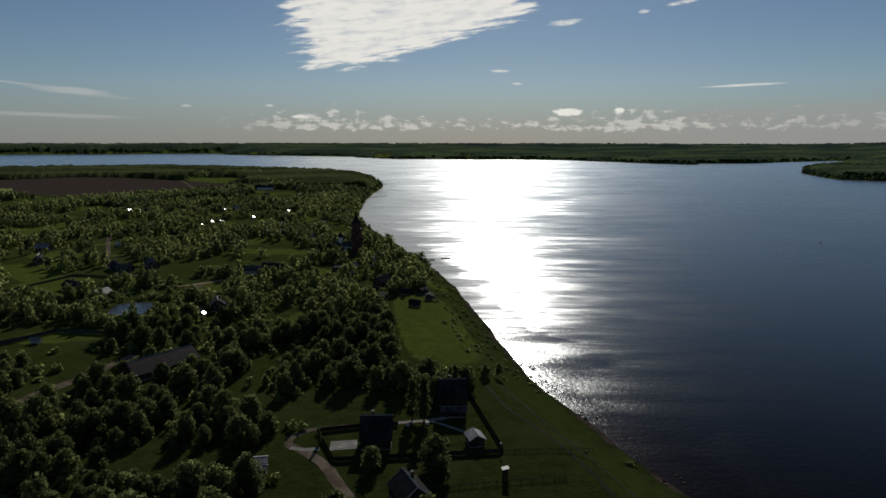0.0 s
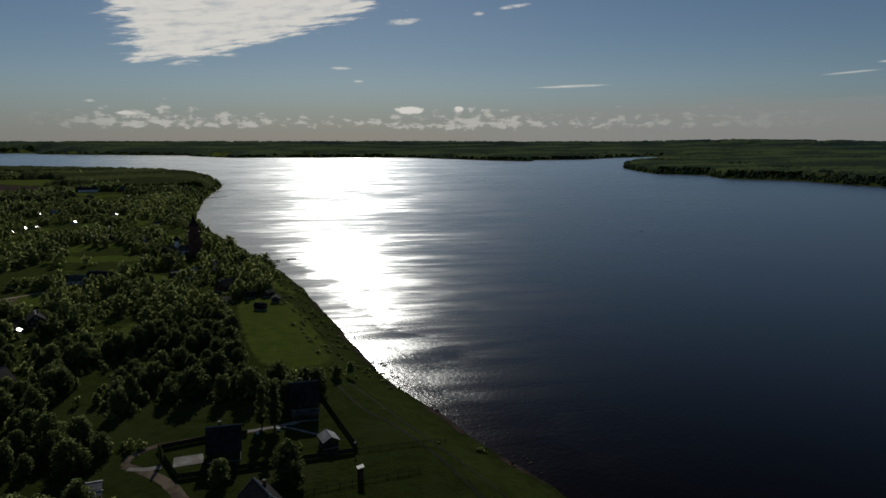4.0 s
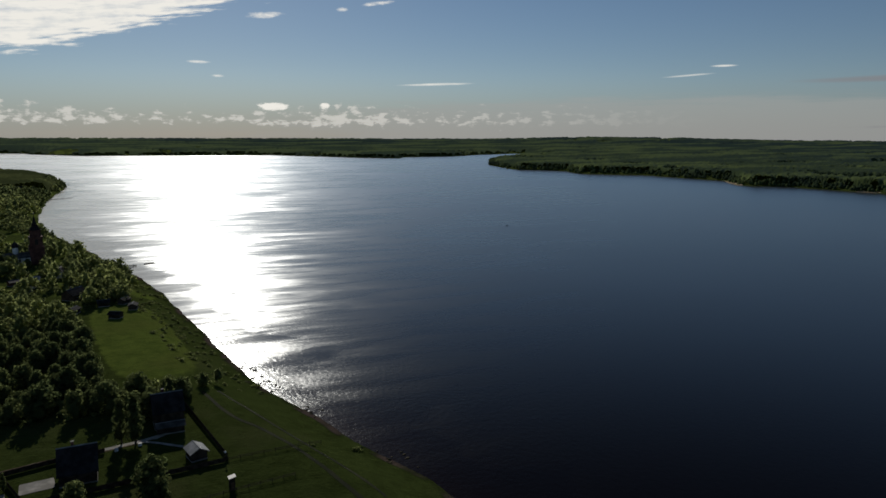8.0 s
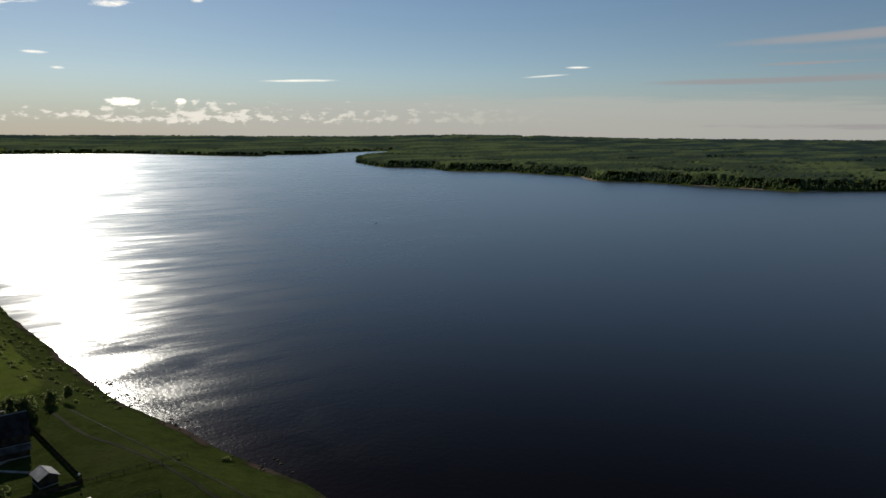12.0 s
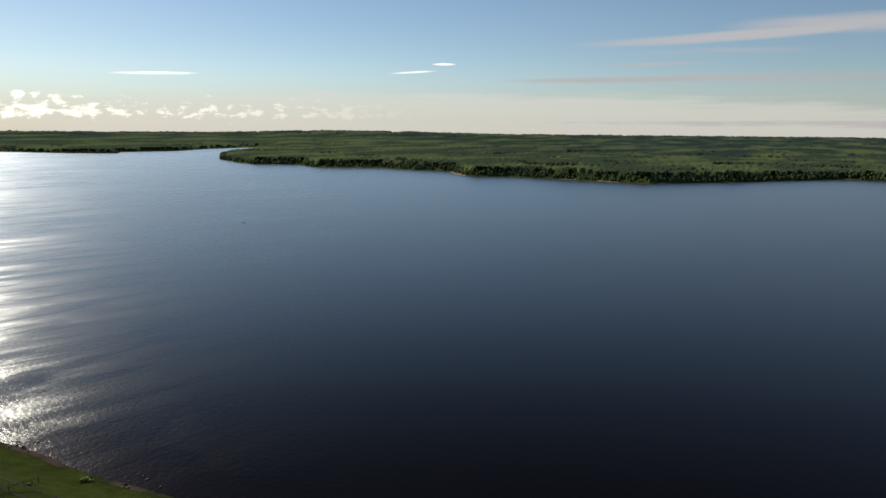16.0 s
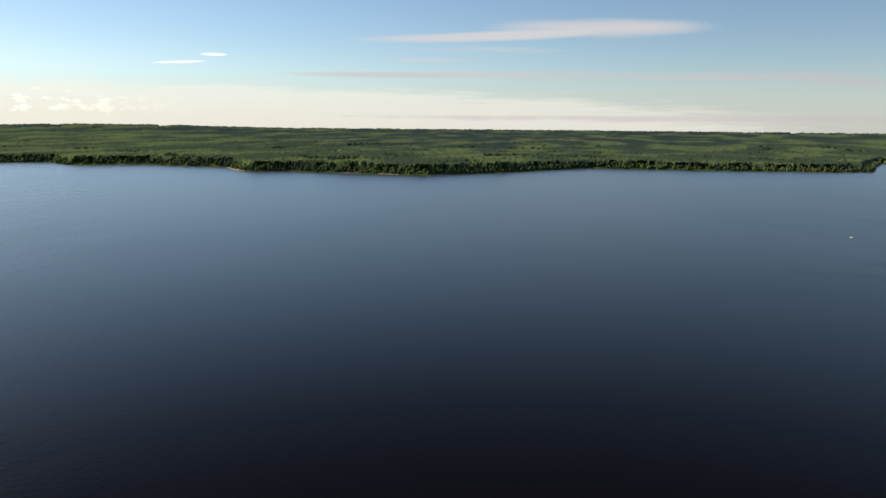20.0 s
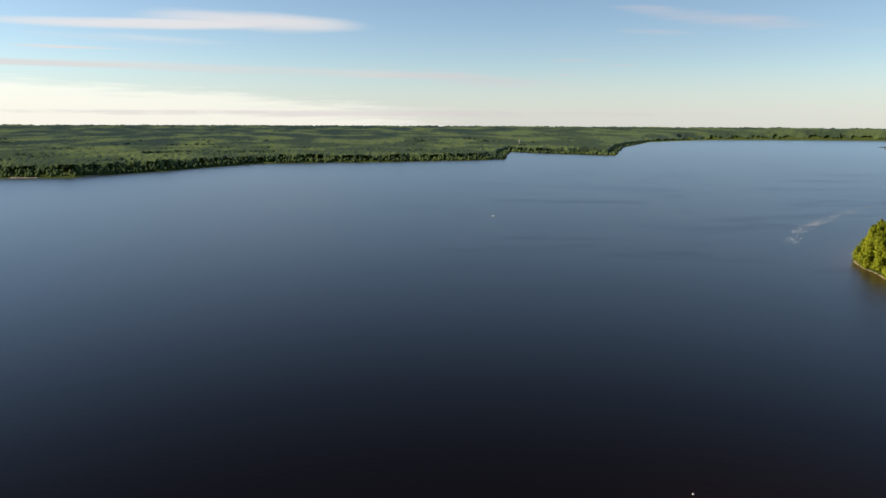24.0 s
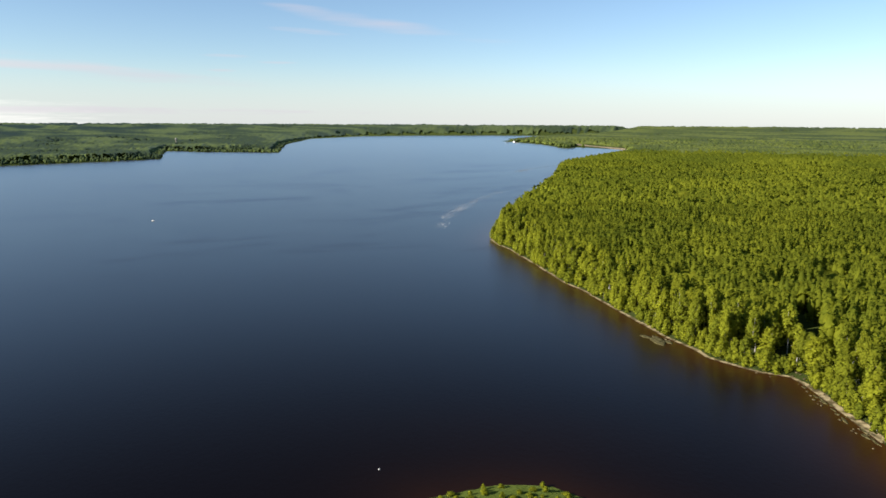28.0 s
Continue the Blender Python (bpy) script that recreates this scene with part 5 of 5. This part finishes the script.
def house(name, x, y, turn, w, l, eave, rise, walls, roof, label, category="house", chimney=True, windows=True, group="", trim=None, over=0.45, porch=False):
    """A gabled building, ridge along its own y: walls, two roof slopes, ridge cap, bargeboards, chimney, door, windows."""
    root = tagged(new(name), label, category, group)
    root.matrix_basis = pose(x, y, float(height([x], [y])[0]), 0, 0, turn)
    hw, hl = w / 2, l / 2
    part("plinth", solid([(-hw - 0.06, -hl - 0.06, -0.4, hw + 0.06, hl + 0.06, 0.35)], 0.02), CONCRETE, root, "low concrete plinth")
    part("wall", prism([(-hw, 0.3), (hw, 0.3), (hw, eave), (0, eave + rise), (-hw, eave)], -hl, hl), walls, root)
    k = rise / hw
    thick = 0.16
    for sgn, side in ((-1, "roof_slope"), (1, "roof_slope")):
        ex = hw + over
        prof = [(0, eave + rise + 0.03), (sgn * ex, eave - over * k + 0.03), (sgn * ex, eave - over * k + 0.03 + thick), (0, eave + rise + 0.03 + thick)]
        part(side, prism(prof, -hl - over, hl + over), roof, root)
    top = eave + rise + thick
    part("ridge_cap", prism([(-0.22, top - 0.12), (0, top + 0.02), (0.22, top - 0.12), (0, top + 0.1)], -hl - over - 0.02, hl + over + 0.02), METAL, root, "folded metal ridge cap")
    if trim:
        for yy in (-hl - over - 0.06, hl + over + 0.01):
            for sgn in (-1, 1):
                ex = hw + over
                prof = [(0, top - 0.3), (sgn * ex, eave - over * k - 0.1), (sgn * ex, eave - over * k + 0.22), (0, top + 0.03)]
                part("bargeboard", prism(prof, yy, yy + 0.05), trim, root, "pale gable board")
    if chimney:
        cx, cy, cz = hw * 0.3, hl * 0.25, eave + rise * 0.6
        stack = part("chimney", solid([(cx - 0.3, cy - 0.3, cz, cx + 0.3, cy + 0.3, eave + rise + 0.8)], 0.02), BRICK, root, "brick chimney")
        part("cap", solid([(cx - 0.38, cy - 0.38, eave + rise + 0.8, cx + 0.38, cy + 0.38, eave + rise + 0.9)], 0.01), CONCRETE, stack)
    if windows:
        for yy in np.arange(-hl + 1.5, hl - 1.0, 2.6):
            window(root, -hw - 0.03, yy, 1.1, 90)
            window(root, hw + 0.03, yy, 1.1, 90)
        window(root, -hw * 0.4, -hl - 0.03, 1.1, 0)
        window(root, 0, -hl - 0.03, eave + rise * 0.15, 0)
        part("door", DOOR, None, root, "plank door", pose(hw * 0.45, -hl - 0.03, 0.3))
    if porch:
        part("porch_roof", prism([(-hl - 3.2, 2.3), (-hl + 0.0, 3.1), (-hl + 0.0, 3.22), (-hl - 3.2, 2.42)], -hw * 0.9, hw * 0.9), METAL, root, "grey metal lean-to roof", pose(0, 0, 0, 0, 0, 90) @ pose(0, 0, 0))
        for px in (-hw * 0.8, 0, hw * 0.8):
            part("post", solid([(px - 0.08, -hl - 3.0, 0, px + 0.08, -hl - 2.84, 2.35)]), LOG, root)
    return root


house("house", -18, 178, 92, 8.6, 8.0, 3.2, 4.8, LOG, DARK_ROOF, "steep dark-roofed timber house in the fenced yard", trim=None, windows=False)
house("house", 3, 203.5, 94, 8.0, 7.8, 5.0, 4.2, LOG, DARK_ROOF, "tall dark timber house behind the poplars", trim=None, windows=False)
house("summer_kitchen", 3.4, 197.2, 92, 3.4, 7.0, 2.1, 0.7, LOG, SLATE, "low lean-to with a blue-grey roof before the tall house", "outbuilding", chimney=False, windows=False)
house("shed", 8.8, 177.8, 14, 4.0, 4.8, 2.3, 1.1, LOG, METAL, "small timber shed with a shiny metal roof", "shed", chimney=False, windows=False)
house("house", -7.5, 147.5, 24, 7.0, 9.0, 2.9, 2.9, LOG, DARK_ROOF, "dark timber house with pale gable boards", trim=PALE_BOARD, windows=False)
house("barn", -101, 238, -35, 9.5, 25, 2.6, 3.6, BRICK, RUST, "long low barn with a dark red roof", "barn", chimney=False, windows=False)
house("shed", -47.5, 163.5, 100, 3.6, 6.0, 2.1, 0.6, BOARD, METAL, "low shed with a pale metal roof in the thicket", "shed", chimney=False, windows=False)
house("shed", -45.5, 160.2, 96, 2.2, 3.6, 1.8, 0.4, BOARD, METAL, "small lean-to with a pale metal roof", "shed", chimney=False, windows=False)
house("shed", -112, 313, 2, 2.2, 2.6, 1.9, 0.68, BOARD, BARE_METAL, "shed with a glaring metal roof by the road", "shed", chimney=False, windows=False)
house("house", -110, 329, 20, 7, 9, 2.8, 2.6, LOG, DARK_ROOF, "dark cottage beside the curved road")
house("shed", -165, 271, 85, 2.2, 3.4, 1.7, 0.5, PALE_BOARD, METAL, "little pale hut in the paddock", "hut", chimney=False, windows=False)

# cottages across the village: place, turn, size, walls, roof
rng = random.Random(4)
COTTAGES = [(-228, 646), (-225, 664), (-214, 662), (-346, 759), (-337, 760), (-197, 712), (-173, 767), (-252, 790), (-238, 798), (-286, 803), (-325, 756), (-111, 562),
            (-96, 541), (-180, 496), (-46, 447), (-67, 431), (-58, 438), (-57, 413), (-116, 417), (-108, 428), (-97, 431), (-204, 373), (-208, 432), (-199, 424), (-250, 528),
            (-153, 592), (-139, 585), (-84, 470), (-34, 384), (-20, 362), (-11, 364), (-14, 336), (-7, 351), (-32, 352), (-270, 455), (-295, 505), (-178, 352), (-188, 440), (-150, 640),
            (-120, 690), (-165, 850), (-220, 900), (-205, 985), (-150, 1010), (-255, 1000)]
for i, (hx, hy) in enumerate(COTTAGES):
    small = i in (29, 30, 31, 32, 33, 15, 16, 17) or rng.random() < 0.25
    roof = METAL if i < 4 else rng.choice([METAL, SLATE, DARK_ROOF, RUST, DARK_ROOF, DARK_ROOF])
    roof = DARK_ROOF if 28 < i < 34 else roof
    bare = i < 8
    roof = BARE_METAL if bare else roof
    walls = LOG if 28 < i < 34 else rng.choice([LOG, BOARD, PALE_BOARD, LOG, BRICK])
    words = {BARE_METAL: "glaring bare metal", METAL: "shiny metal", SLATE: "grey slate", DARK_ROOF: "dark sheet", RUST: "rusty red"}[roof]
    wall_words = {LOG: "weathered timber", BOARD: "brown board", PALE_BOARD: "pale painted", BRICK: "brick"}[walls]
    w, l = (3.6, 5.0) if small else (rng.uniform(6, 8), rng.uniform(8, 11))
    turn, rise = rng.uniform(0, 180), 0.9 if small else rng.uniform(2.0, 3.0)
    if bare:
        w, l = w * 0.75, l * 0.65
        turn, rise = turn / 15 - 6, w * (0.07 + abs(hx) / math.hypot(hx, hy)) / 1.08
    house("shed" if small else "cottage", hx, hy, turn, w, l, 2.1 if small else 2.8, rise, walls, roof,
          "%s %s with a %s roof" % (wall_words, "shed" if small else "cottage", words), "shed" if small else "house", chimney=not small, windows=not small, group="village houses")
house("barn", -290, 1131, 96, 10, 26, 4, 3, WHITEWASH, DARK_ROOF, "white farm building with a dark roof", "barn", chimney=False, windows=False)
house("barn", -235, 1128, 92, 10, 18, 4, 3, BOARD, SLATE, "brown farm building with a grey roof at the wood", "barn", chimney=False, windows=False)
house("barn", -168, 1150, 60, 12, 30, 4, 3, BOARD, SLATE, "dark farm building at the wood", "barn", chimney=False, windows=False)
house("barn", -1130, 2010, 90, 16, 70, 4, 3, PALE_BOARD, METAL, "long far farm building with a pale roof", "barn", chimney=False, windows=False)
for i, (hx, hy) in enumerate([(2477, -1550), (2534, -1622), (2560, -1680), (2663, -1770), (2420, -1560)]):
    house("cottage", hx, hy, 30 * i, 9, 14, 4, 4, WHITEWASH, RUST if i % 2 else METAL, "small white house on the far sandy spit", "house", windows=False, group="houses on the spit")


def church():
    """Brick bell tower with a spire, a white nave with an apse and small domes."""
    root = tagged(new("church"), "village church with a dark brick bell tower and white nave", "church")
    root.matrix_basis = pose(-63.5, 502, PLATEAU, 0, 0, 12)
    tower = part("tower", solid([(-4.2, -4.2, -0.5, 4.2, 4.2, 11), (-3.9, -3.9, 11, 3.9, 3.9, 11.5), (-3.6, -3.6, 11.5, 3.6, 3.6, 17), (-3.9, -3.9, 17, 3.9, 3.9, 17.4)], 0.03), BRICK, root, "square dark brick bell tower")
    part("belfry", ring_tower([(3.3, 17.4), (3.3, 21), (3.6, 21.2), (3.6, 21.5)], 8, 0.5), BRICK, tower)
    part("spire", ring_tower([(3.5, 21.5), (2.1, 23.5), (0.9, 27.0), (0.35, 29.6), (0.1, 31)], 8, 0.5), DARK_ROOF, root, "tapering dark spire")
    part("cross", solid([(-0.06, -0.06, 30.8, 0.06, 0.06, 33), (-0.5, -0.05, 32.1, 0.5, 0.05, 32.25)]), METAL, root)
    for a in (0, 90, 180, 270):
        part("arch", prism([(-0.9, 12.5), (0.9, 12.5), (0.9, 15), (0.6, 15.7), (0, 16), (-0.6, 15.7), (-0.9, 15)], -3.66, -3.58), GLASS, tower, "dark bell opening", pose(0, 0, 0, 0, 0, a))
    nave = part("nave", prism([(-4.6, -0.5), (4.6, -0.5), (4.6, 5.0), (0, 7.7), (-4.6, 5.0)], -7.5, 7.5), WHITEWASH, root, "white plastered nave", pose(-11.6, 0, 0, 0, 0, 90))
    for sgn in (-1, 1):
        part("roof_slope", prism([(0, 7.75), (sgn * 5.1, 4.75), (sgn * 5.1, 4.92), (0, 7.92)], -7.8, 7.8), SLATE, nave, "grey slate slope")
    part("apse", ring_tower([(3.4, -0.5), (3.4, 5.4), (3.7, 5.5), (2.2, 6.6), (0.3, 7.4)], 10), WHITEWASH, root, "", pose(-19.2, 0, 0))
    drum = part("drum", ring_tower([(1.6, 6.7), (1.6, 11), (1.8, 11.1)], 10), WHITEWASH, root, "white drum under the dome", pose(-11.6, 0, 0))
    part("dome", ring_tower([(1.7, 11.1), (2.1, 12), (1.9, 13), (1.0, 14), (0.25, 14.8), (0.05, 16.2)], 10), DARK_ROOF, drum, "dark onion dome")
    for i in range(4):
        for sgn in (-1, 1):
            w = new("window")
            w.parent = root
            w.matrix_local = pose(-17 + 3.6 * i, sgn * 4.64, 2.2) @ Matrix.Diagonal((1.1, 1, 1.7, 1))
            part("frame", WINDOW, None, w)
            part("pane", PANE, None, w)


church()


# ---- fences, posts, jetties, boats ----
def fence(points, label, tall=1.5, bay=2.6, mat=None, solid_panels=True):
    root = tagged(new("fence"), label, "fence")
    x0, y0 = points[0]
    root.matrix_basis = pose(x0, y0, PLATEAU)
    post = mesh_of("post", solid([(-0.06, -0.06, -0.3, 0.06, 0.06, tall + 0.12)]), mat or LOG)
    if solid_panels:
        panel = mesh_of("panel", solid([(0.06, -0.02, 0.08, bay - 0.06, 0.02, tall)], 0.008), mat or LOG)
    else:
        panel = mesh_of("rail", solid([(0, -0.03, tall * 0.45, bay, 0.03, tall * 0.55), (0, -0.03, tall * 0.85, bay, 0.03, tall * 0.95)]), mat or LOG)
    for (ax, ay), (bx, by) in zip(points, points[1:]):
        run = math.hypot(bx - ax, by - ay)
        n = max(1, round(run / bay))
        a = math.atan2(by - ay, bx - ax)
        for k in range(n + 1):
            u = k / n
            m = pose(ax + (bx - ax) * u - x0, ay + (by - ay) * u - y0, 0, 0, 0, math.degrees(a))
            part("post", post, None, root, "", m)
            if k < n:
                part("panel" if solid_panels else "rail", panel, None, root, "", m @ Matrix.Diagonal((run / n / bay, 1, 1, 1)))
    return root


fence([(7, 221), (16, 174)], "dark board fence along the mown strip")
fence([(16, 174), (15, 172), (-28, 167)], "dark board fence along the yard's near side", 1.35)
fence([(-28, 167), (-35.5, 185), (-23, 188.5), (-13, 189.6)], "dark board fence round the house yard", 1.35)
fence([(16, 172.5), (34, 173.5), (40, 173)], "thin rail fence across the meadow", 1.0, 3.0, None, False)
fence([(-2, 152.5), (16, 156), (30, 158)], "thin rail fence below the yard", 1.0, 3.0, None, False)
fence([(-178, 268), (-174, 273), (-165, 287), (-142, 283)], "long grey fence round the paddock", 1.8, 3.0, SLATE)
fence([(-237, 362), (-222, 410), (-200, 404)], "grey fence along the green field", 1.3, 3.2, SLATE)


def outhouse(x, y):
    root = tagged(new("outhouse"), "narrow dark timber outhouse with a bright metal roof", "outhouse")
    root.matrix_basis = pose(x, y, PLATEAU, 0, 0, 8)
    part("wall", solid([(-0.6, -0.6, 0, 0.6, 0.6, 3.0)], 0.02), LOG, root)
    part("door", solid([(-0.36, -0.65, 0.15, 0.36, -0.6, 2.0)], 0.01), BOARD, root, "plank door")
    part("roof", prism([(-0.85, 2.95), (0.85, 3.25), (0.85, 3.33), (-0.85, 3.03)], -0.85, 0.85), METAL, root, "bright metal roof")


outhouse(15.2, 157.5)
lamp_post = tagged(new("fence_lamp"), "corner post with a white lamp globe", "lamp")
lamp_post.matrix_basis = pose(15.4, 172.6, PLATEAU)
part("post", ring_tower([(0.09, -0.3), (0.07, 2.2)], 8), LOG, lamp_post)
part("globe", ring_tower([(0.08, 2.2), (0.26, 2.35), (0.3, 2.55), (0.2, 2.75), (0.05, 2.8)], 10), WHITEWASH, lamp_post, "white glass globe")
for wx, wy in ((-4.5, 191), (-10.2, 189.8)):
    well = tagged(new("well_ring"), "low white concrete well ring in the grass", "well")
    well.matrix_basis = pose(wx, wy, PLATEAU)
    part("ring", ring_tower([(0.5, -0.1), (0.5, 0.55), (0.42, 0.57)], 12), WHITEWASH, well)
    part("lid", ring_tower([(0.55, 0.58), (0.55, 0.64), (0.1, 0.68)], 12), PALE_BOARD, well)


def jetty(x, y, turn, length, label):
    root = tagged(new("jetty"), label, "jetty")
    root.matrix_basis = pose(x, y, 0, 0, 0, turn)
    plank = mesh_of("plank", solid([(0, -1.1, 0.62, 0.42, 1.1, 0.7)]), LOG)
    pile = mesh_of("pile", ring_tower([(0.14, -2.5), (0.12, 1.1)], 6), LOG)
    for k in range(int(length / 0.5)):
        part("plank", plank, None, root, "", pose(k * 0.5, 0, 0))
    for k in range(int(length / 4) + 1):
        for sgn in (-1, 1):
            part("pile", pile, None, root, "", pose(k * 4, sgn * 0.95, 0))
    part("beam", solid([(0, -0.95, 0.42, length, -0.75, 0.61), (0, 0.75, 0.42, length, 0.95, 0.61)]), LOG, root)


jetty(-20, 512, 6, 14, "short timber jetty below the village")
jetty(-116, 1080, 38, 34, "long timber jetty under the wooded cape")


def boat(x, y, turn, label, hull_mat, length=5.0):
    root = tagged(new("boat"), label, "boat")
    root.matrix_basis = pose(x, y, 0, 0, 0, turn)
    bm = bmesh.new()
    rings = []
    for u in np.linspace(0, 1, 7):
        w = 0.8 * math.sin(math.pi * (0.22 + 0.78 * u) ** 0.9) ** 0.6 + 0.04
        xx, lift = (0.5 - u) * length, 0.12 * (2 * u - 1) ** 2
        rings.append([bm.verts.new((xx, sy * w, z + lift)) for sy, z in ((1, 0.55), (0.8, 0.05), (0, -0.15), (-0.8, 0.05), (-1, 0.55), (-0.85, 0.5), (-0.6, 0.15), (0.6, 0.15), (0.85, 0.5))])
    for a, b in zip(rings, rings[1:]):
        for k in range(9):
            bm.faces.new((a[k], a[(k + 1) % 9], b[(k + 1) % 9], b[k]))
    bm.faces.new(rings[0])
    bm.faces.new(rings[-1][::-1])
    bmesh.ops.recalc_face_normals(bm, faces=bm.faces[:])
    part("hull", bm, hull_mat, root)
    for xx in (-1.0, 0.5):
        part("thwart", solid([(xx, -0.68, 0.36, xx + 0.25, 0.68, 0.41)]), PALE_BOARD, root)
    return root


boat(2, 519, 20, "dark rowing boat off the short jetty", LOG, 7)
boat(334, 605, 60, "dark rowing boat far out on the lake", LOG, 4)
boat(666, -45, 30, "small pale motor boat far out on the lake", PALE_BOARD, 3.2)
boat(-12, 490, 120, "dark rowing boat drawn up by the jetty", LOG)
buoy = tagged(new("buoy"), "small white float riding on dark water", "buoy")
buoy.matrix_basis = pose(157, -61, 0)
part("float", ring_tower([(0.1, -0.3), (0.26, -0.16), (0.3, 0.04), (0.22, 0.2), (0.06, 0.26)], 10), PALE_BOARD, buoy)
part("stick", ring_tower([(0.03, 0.2), (0.02, 0.8)], 6), LOG, buoy)
mast = tagged(new("water_tower"), "small grey water tower on the far shore", "tower")
mast.matrix_basis = pose(2420, -250, float(height([2420], [-250])[0]))
part("column", ring_tower([(2.2, 0), (1.8, 18)], 10), CONCRETE, mast)
part("tank", ring_tower([(1.8, 18), (3.6, 20), (3.6, 25), (0.5, 27)], 10), CONCRETE, mast)


STONE = mottled("tan_stone", (0.05, 0.04, 0.02), (0.15, 0.12, 0.065), 0.6, 5, 0.95, 0.1)


def boulders():
    """Pale stones and stranded wood at the wood's near corner and small shoals."""
    r = np.random.default_rng(31)
    vs, fs, base = [], [], 0
    for cx, cy, n, spread in ((150, -217, 20, 7), (133, -208, 22, 6), (118, -200, 20, 6), (206, -208, 12, 4.5), (30, 262, 40, 7), (36, 244, 34, 6), (46, 214, 24, 5), (62, 172, 18, 5)):
        for _ in range(n):
            x, y = cx + r.normal(0, spread), cy + r.normal(0, spread * 0.6)
            s = float(signed([x], [y], HOME)[0])
            if s < -5 or s > 4:
                continue
            v, f = lump(r, 3, 5, 0.3)
            k = r.uniform(0.15, 0.6)
            vs.append(v * np.array([k * r.uniform(0.8, 1.8), k, k * 0.6]) + (x, y, max(0.02, 0.25 * s)))
            fs.append(f + base)
            base += len(v)
    tagged(new("shore_stones", raw_mesh("shore_stones", np.concatenate(vs), np.concatenate(fs), STONE)), "tan stones strewn along the water's edge", "stones", kind="stuff")


boulders()


WEED = mottled("weedy_mud", (0.04, 0.034, 0.013), (0.14, 0.118, 0.05), 0.8, 4, 0.95, 0.05, 0.03)


def shoals():
    """Low weedy bars just breaking the surface off the birch wood."""
    r = np.random.default_rng(37)
    bars = [(213, -205, 3.4, 1.7, 8), (207, -205.8, 6.6, 3.4, -28), (203.5, -208.4, 3.2, 1.3, -18)]
    for k in range(15):
        u = k / 14
        bars.append((145 - 38 * u + r.normal(0, 0.8), -213.5 + 19.5 * u + r.normal(0, 0.9), r.uniform(1.2, 3.0), r.uniform(0.4, 0.9), -27 + r.uniform(-14, 14)))
    for x, y, a, b, turn in bars:
        v, f = lump(r, 4, 12, 0.22)
        ob = new("shoal", raw_mesh("shoal", v * (a, b, 0.13), f, WEED, smooth_faces=True))
        ob.matrix_basis = pose(x, y, -0.02, 0, 0, turn)
        tagged(ob, "low brown weedy bar breaking the water's surface", "shoal", "shoals off the birch wood")


shoals()


FOAM_GLINT = mottled("foam", (0.22, 0.24, 0.26), (0.38, 0.4, 0.42), 0.4, 3, 0.7, 0.2)


def foam_glint_lines():
    """Thin drifting foam off the wooded point, and flecks painting the glint along the high bank."""
    r = np.random.default_rng(41)
    vs, fs = [], []
    # the last line is sun glint on the wet bank edge, drawn as pale flecks
    for line, n, long, spread in (([(612, -320), (636, -347), (690, -392), (764, -468)], 230, 3.2, 3.4), ([(570, -290), (612, -320), (660, -360)], 110, 3.5, 4.0), ([(1060, -690), (1100, -731), (1190, -866)], 300, 5, 4.0),
                                  ([(520, -262), (545, -275), (600, -310)], 60, 3, 3.0), ([(22, 340), (32, 282), (38, 243), (45, 222)], 130, 0.9, 0.6)):
        p = np.array(line, float)
        for _ in range(n):
            u = r.uniform(0, len(p) - 1.001)
            i = int(u)
            d = p[i + 1] - p[i]
            d /= np.hypot(*d)
            c = p[i] + (p[i + 1] - p[i]) * (u - i) + r.normal(0, spread, 2)
            a, b = long * r.uniform(0.5, 1.5), r.uniform(0.15, 0.45) * (1 if long > 2 else 0.5)
            side = np.array([-d[1], d[0]])
            k = len(vs)
            vs += [(*(c - d * a), 0.03), (*(c + side * b - d * a * 0.3), 0.035), (*(c + d * a), 0.03), (*(c - side * b + d * a * 0.3), 0.035)]
            fs.append((k, k + 3, k + 2, k + 1))
    tagged(new("foam", raw_mesh("foam", np.array(vs), np.array(fs), FOAM_GLINT)), "thin pale foam lines drifting on the dark water and painted glint flecks along the bank", "foam", kind="stuff")


foam_glint_lines()
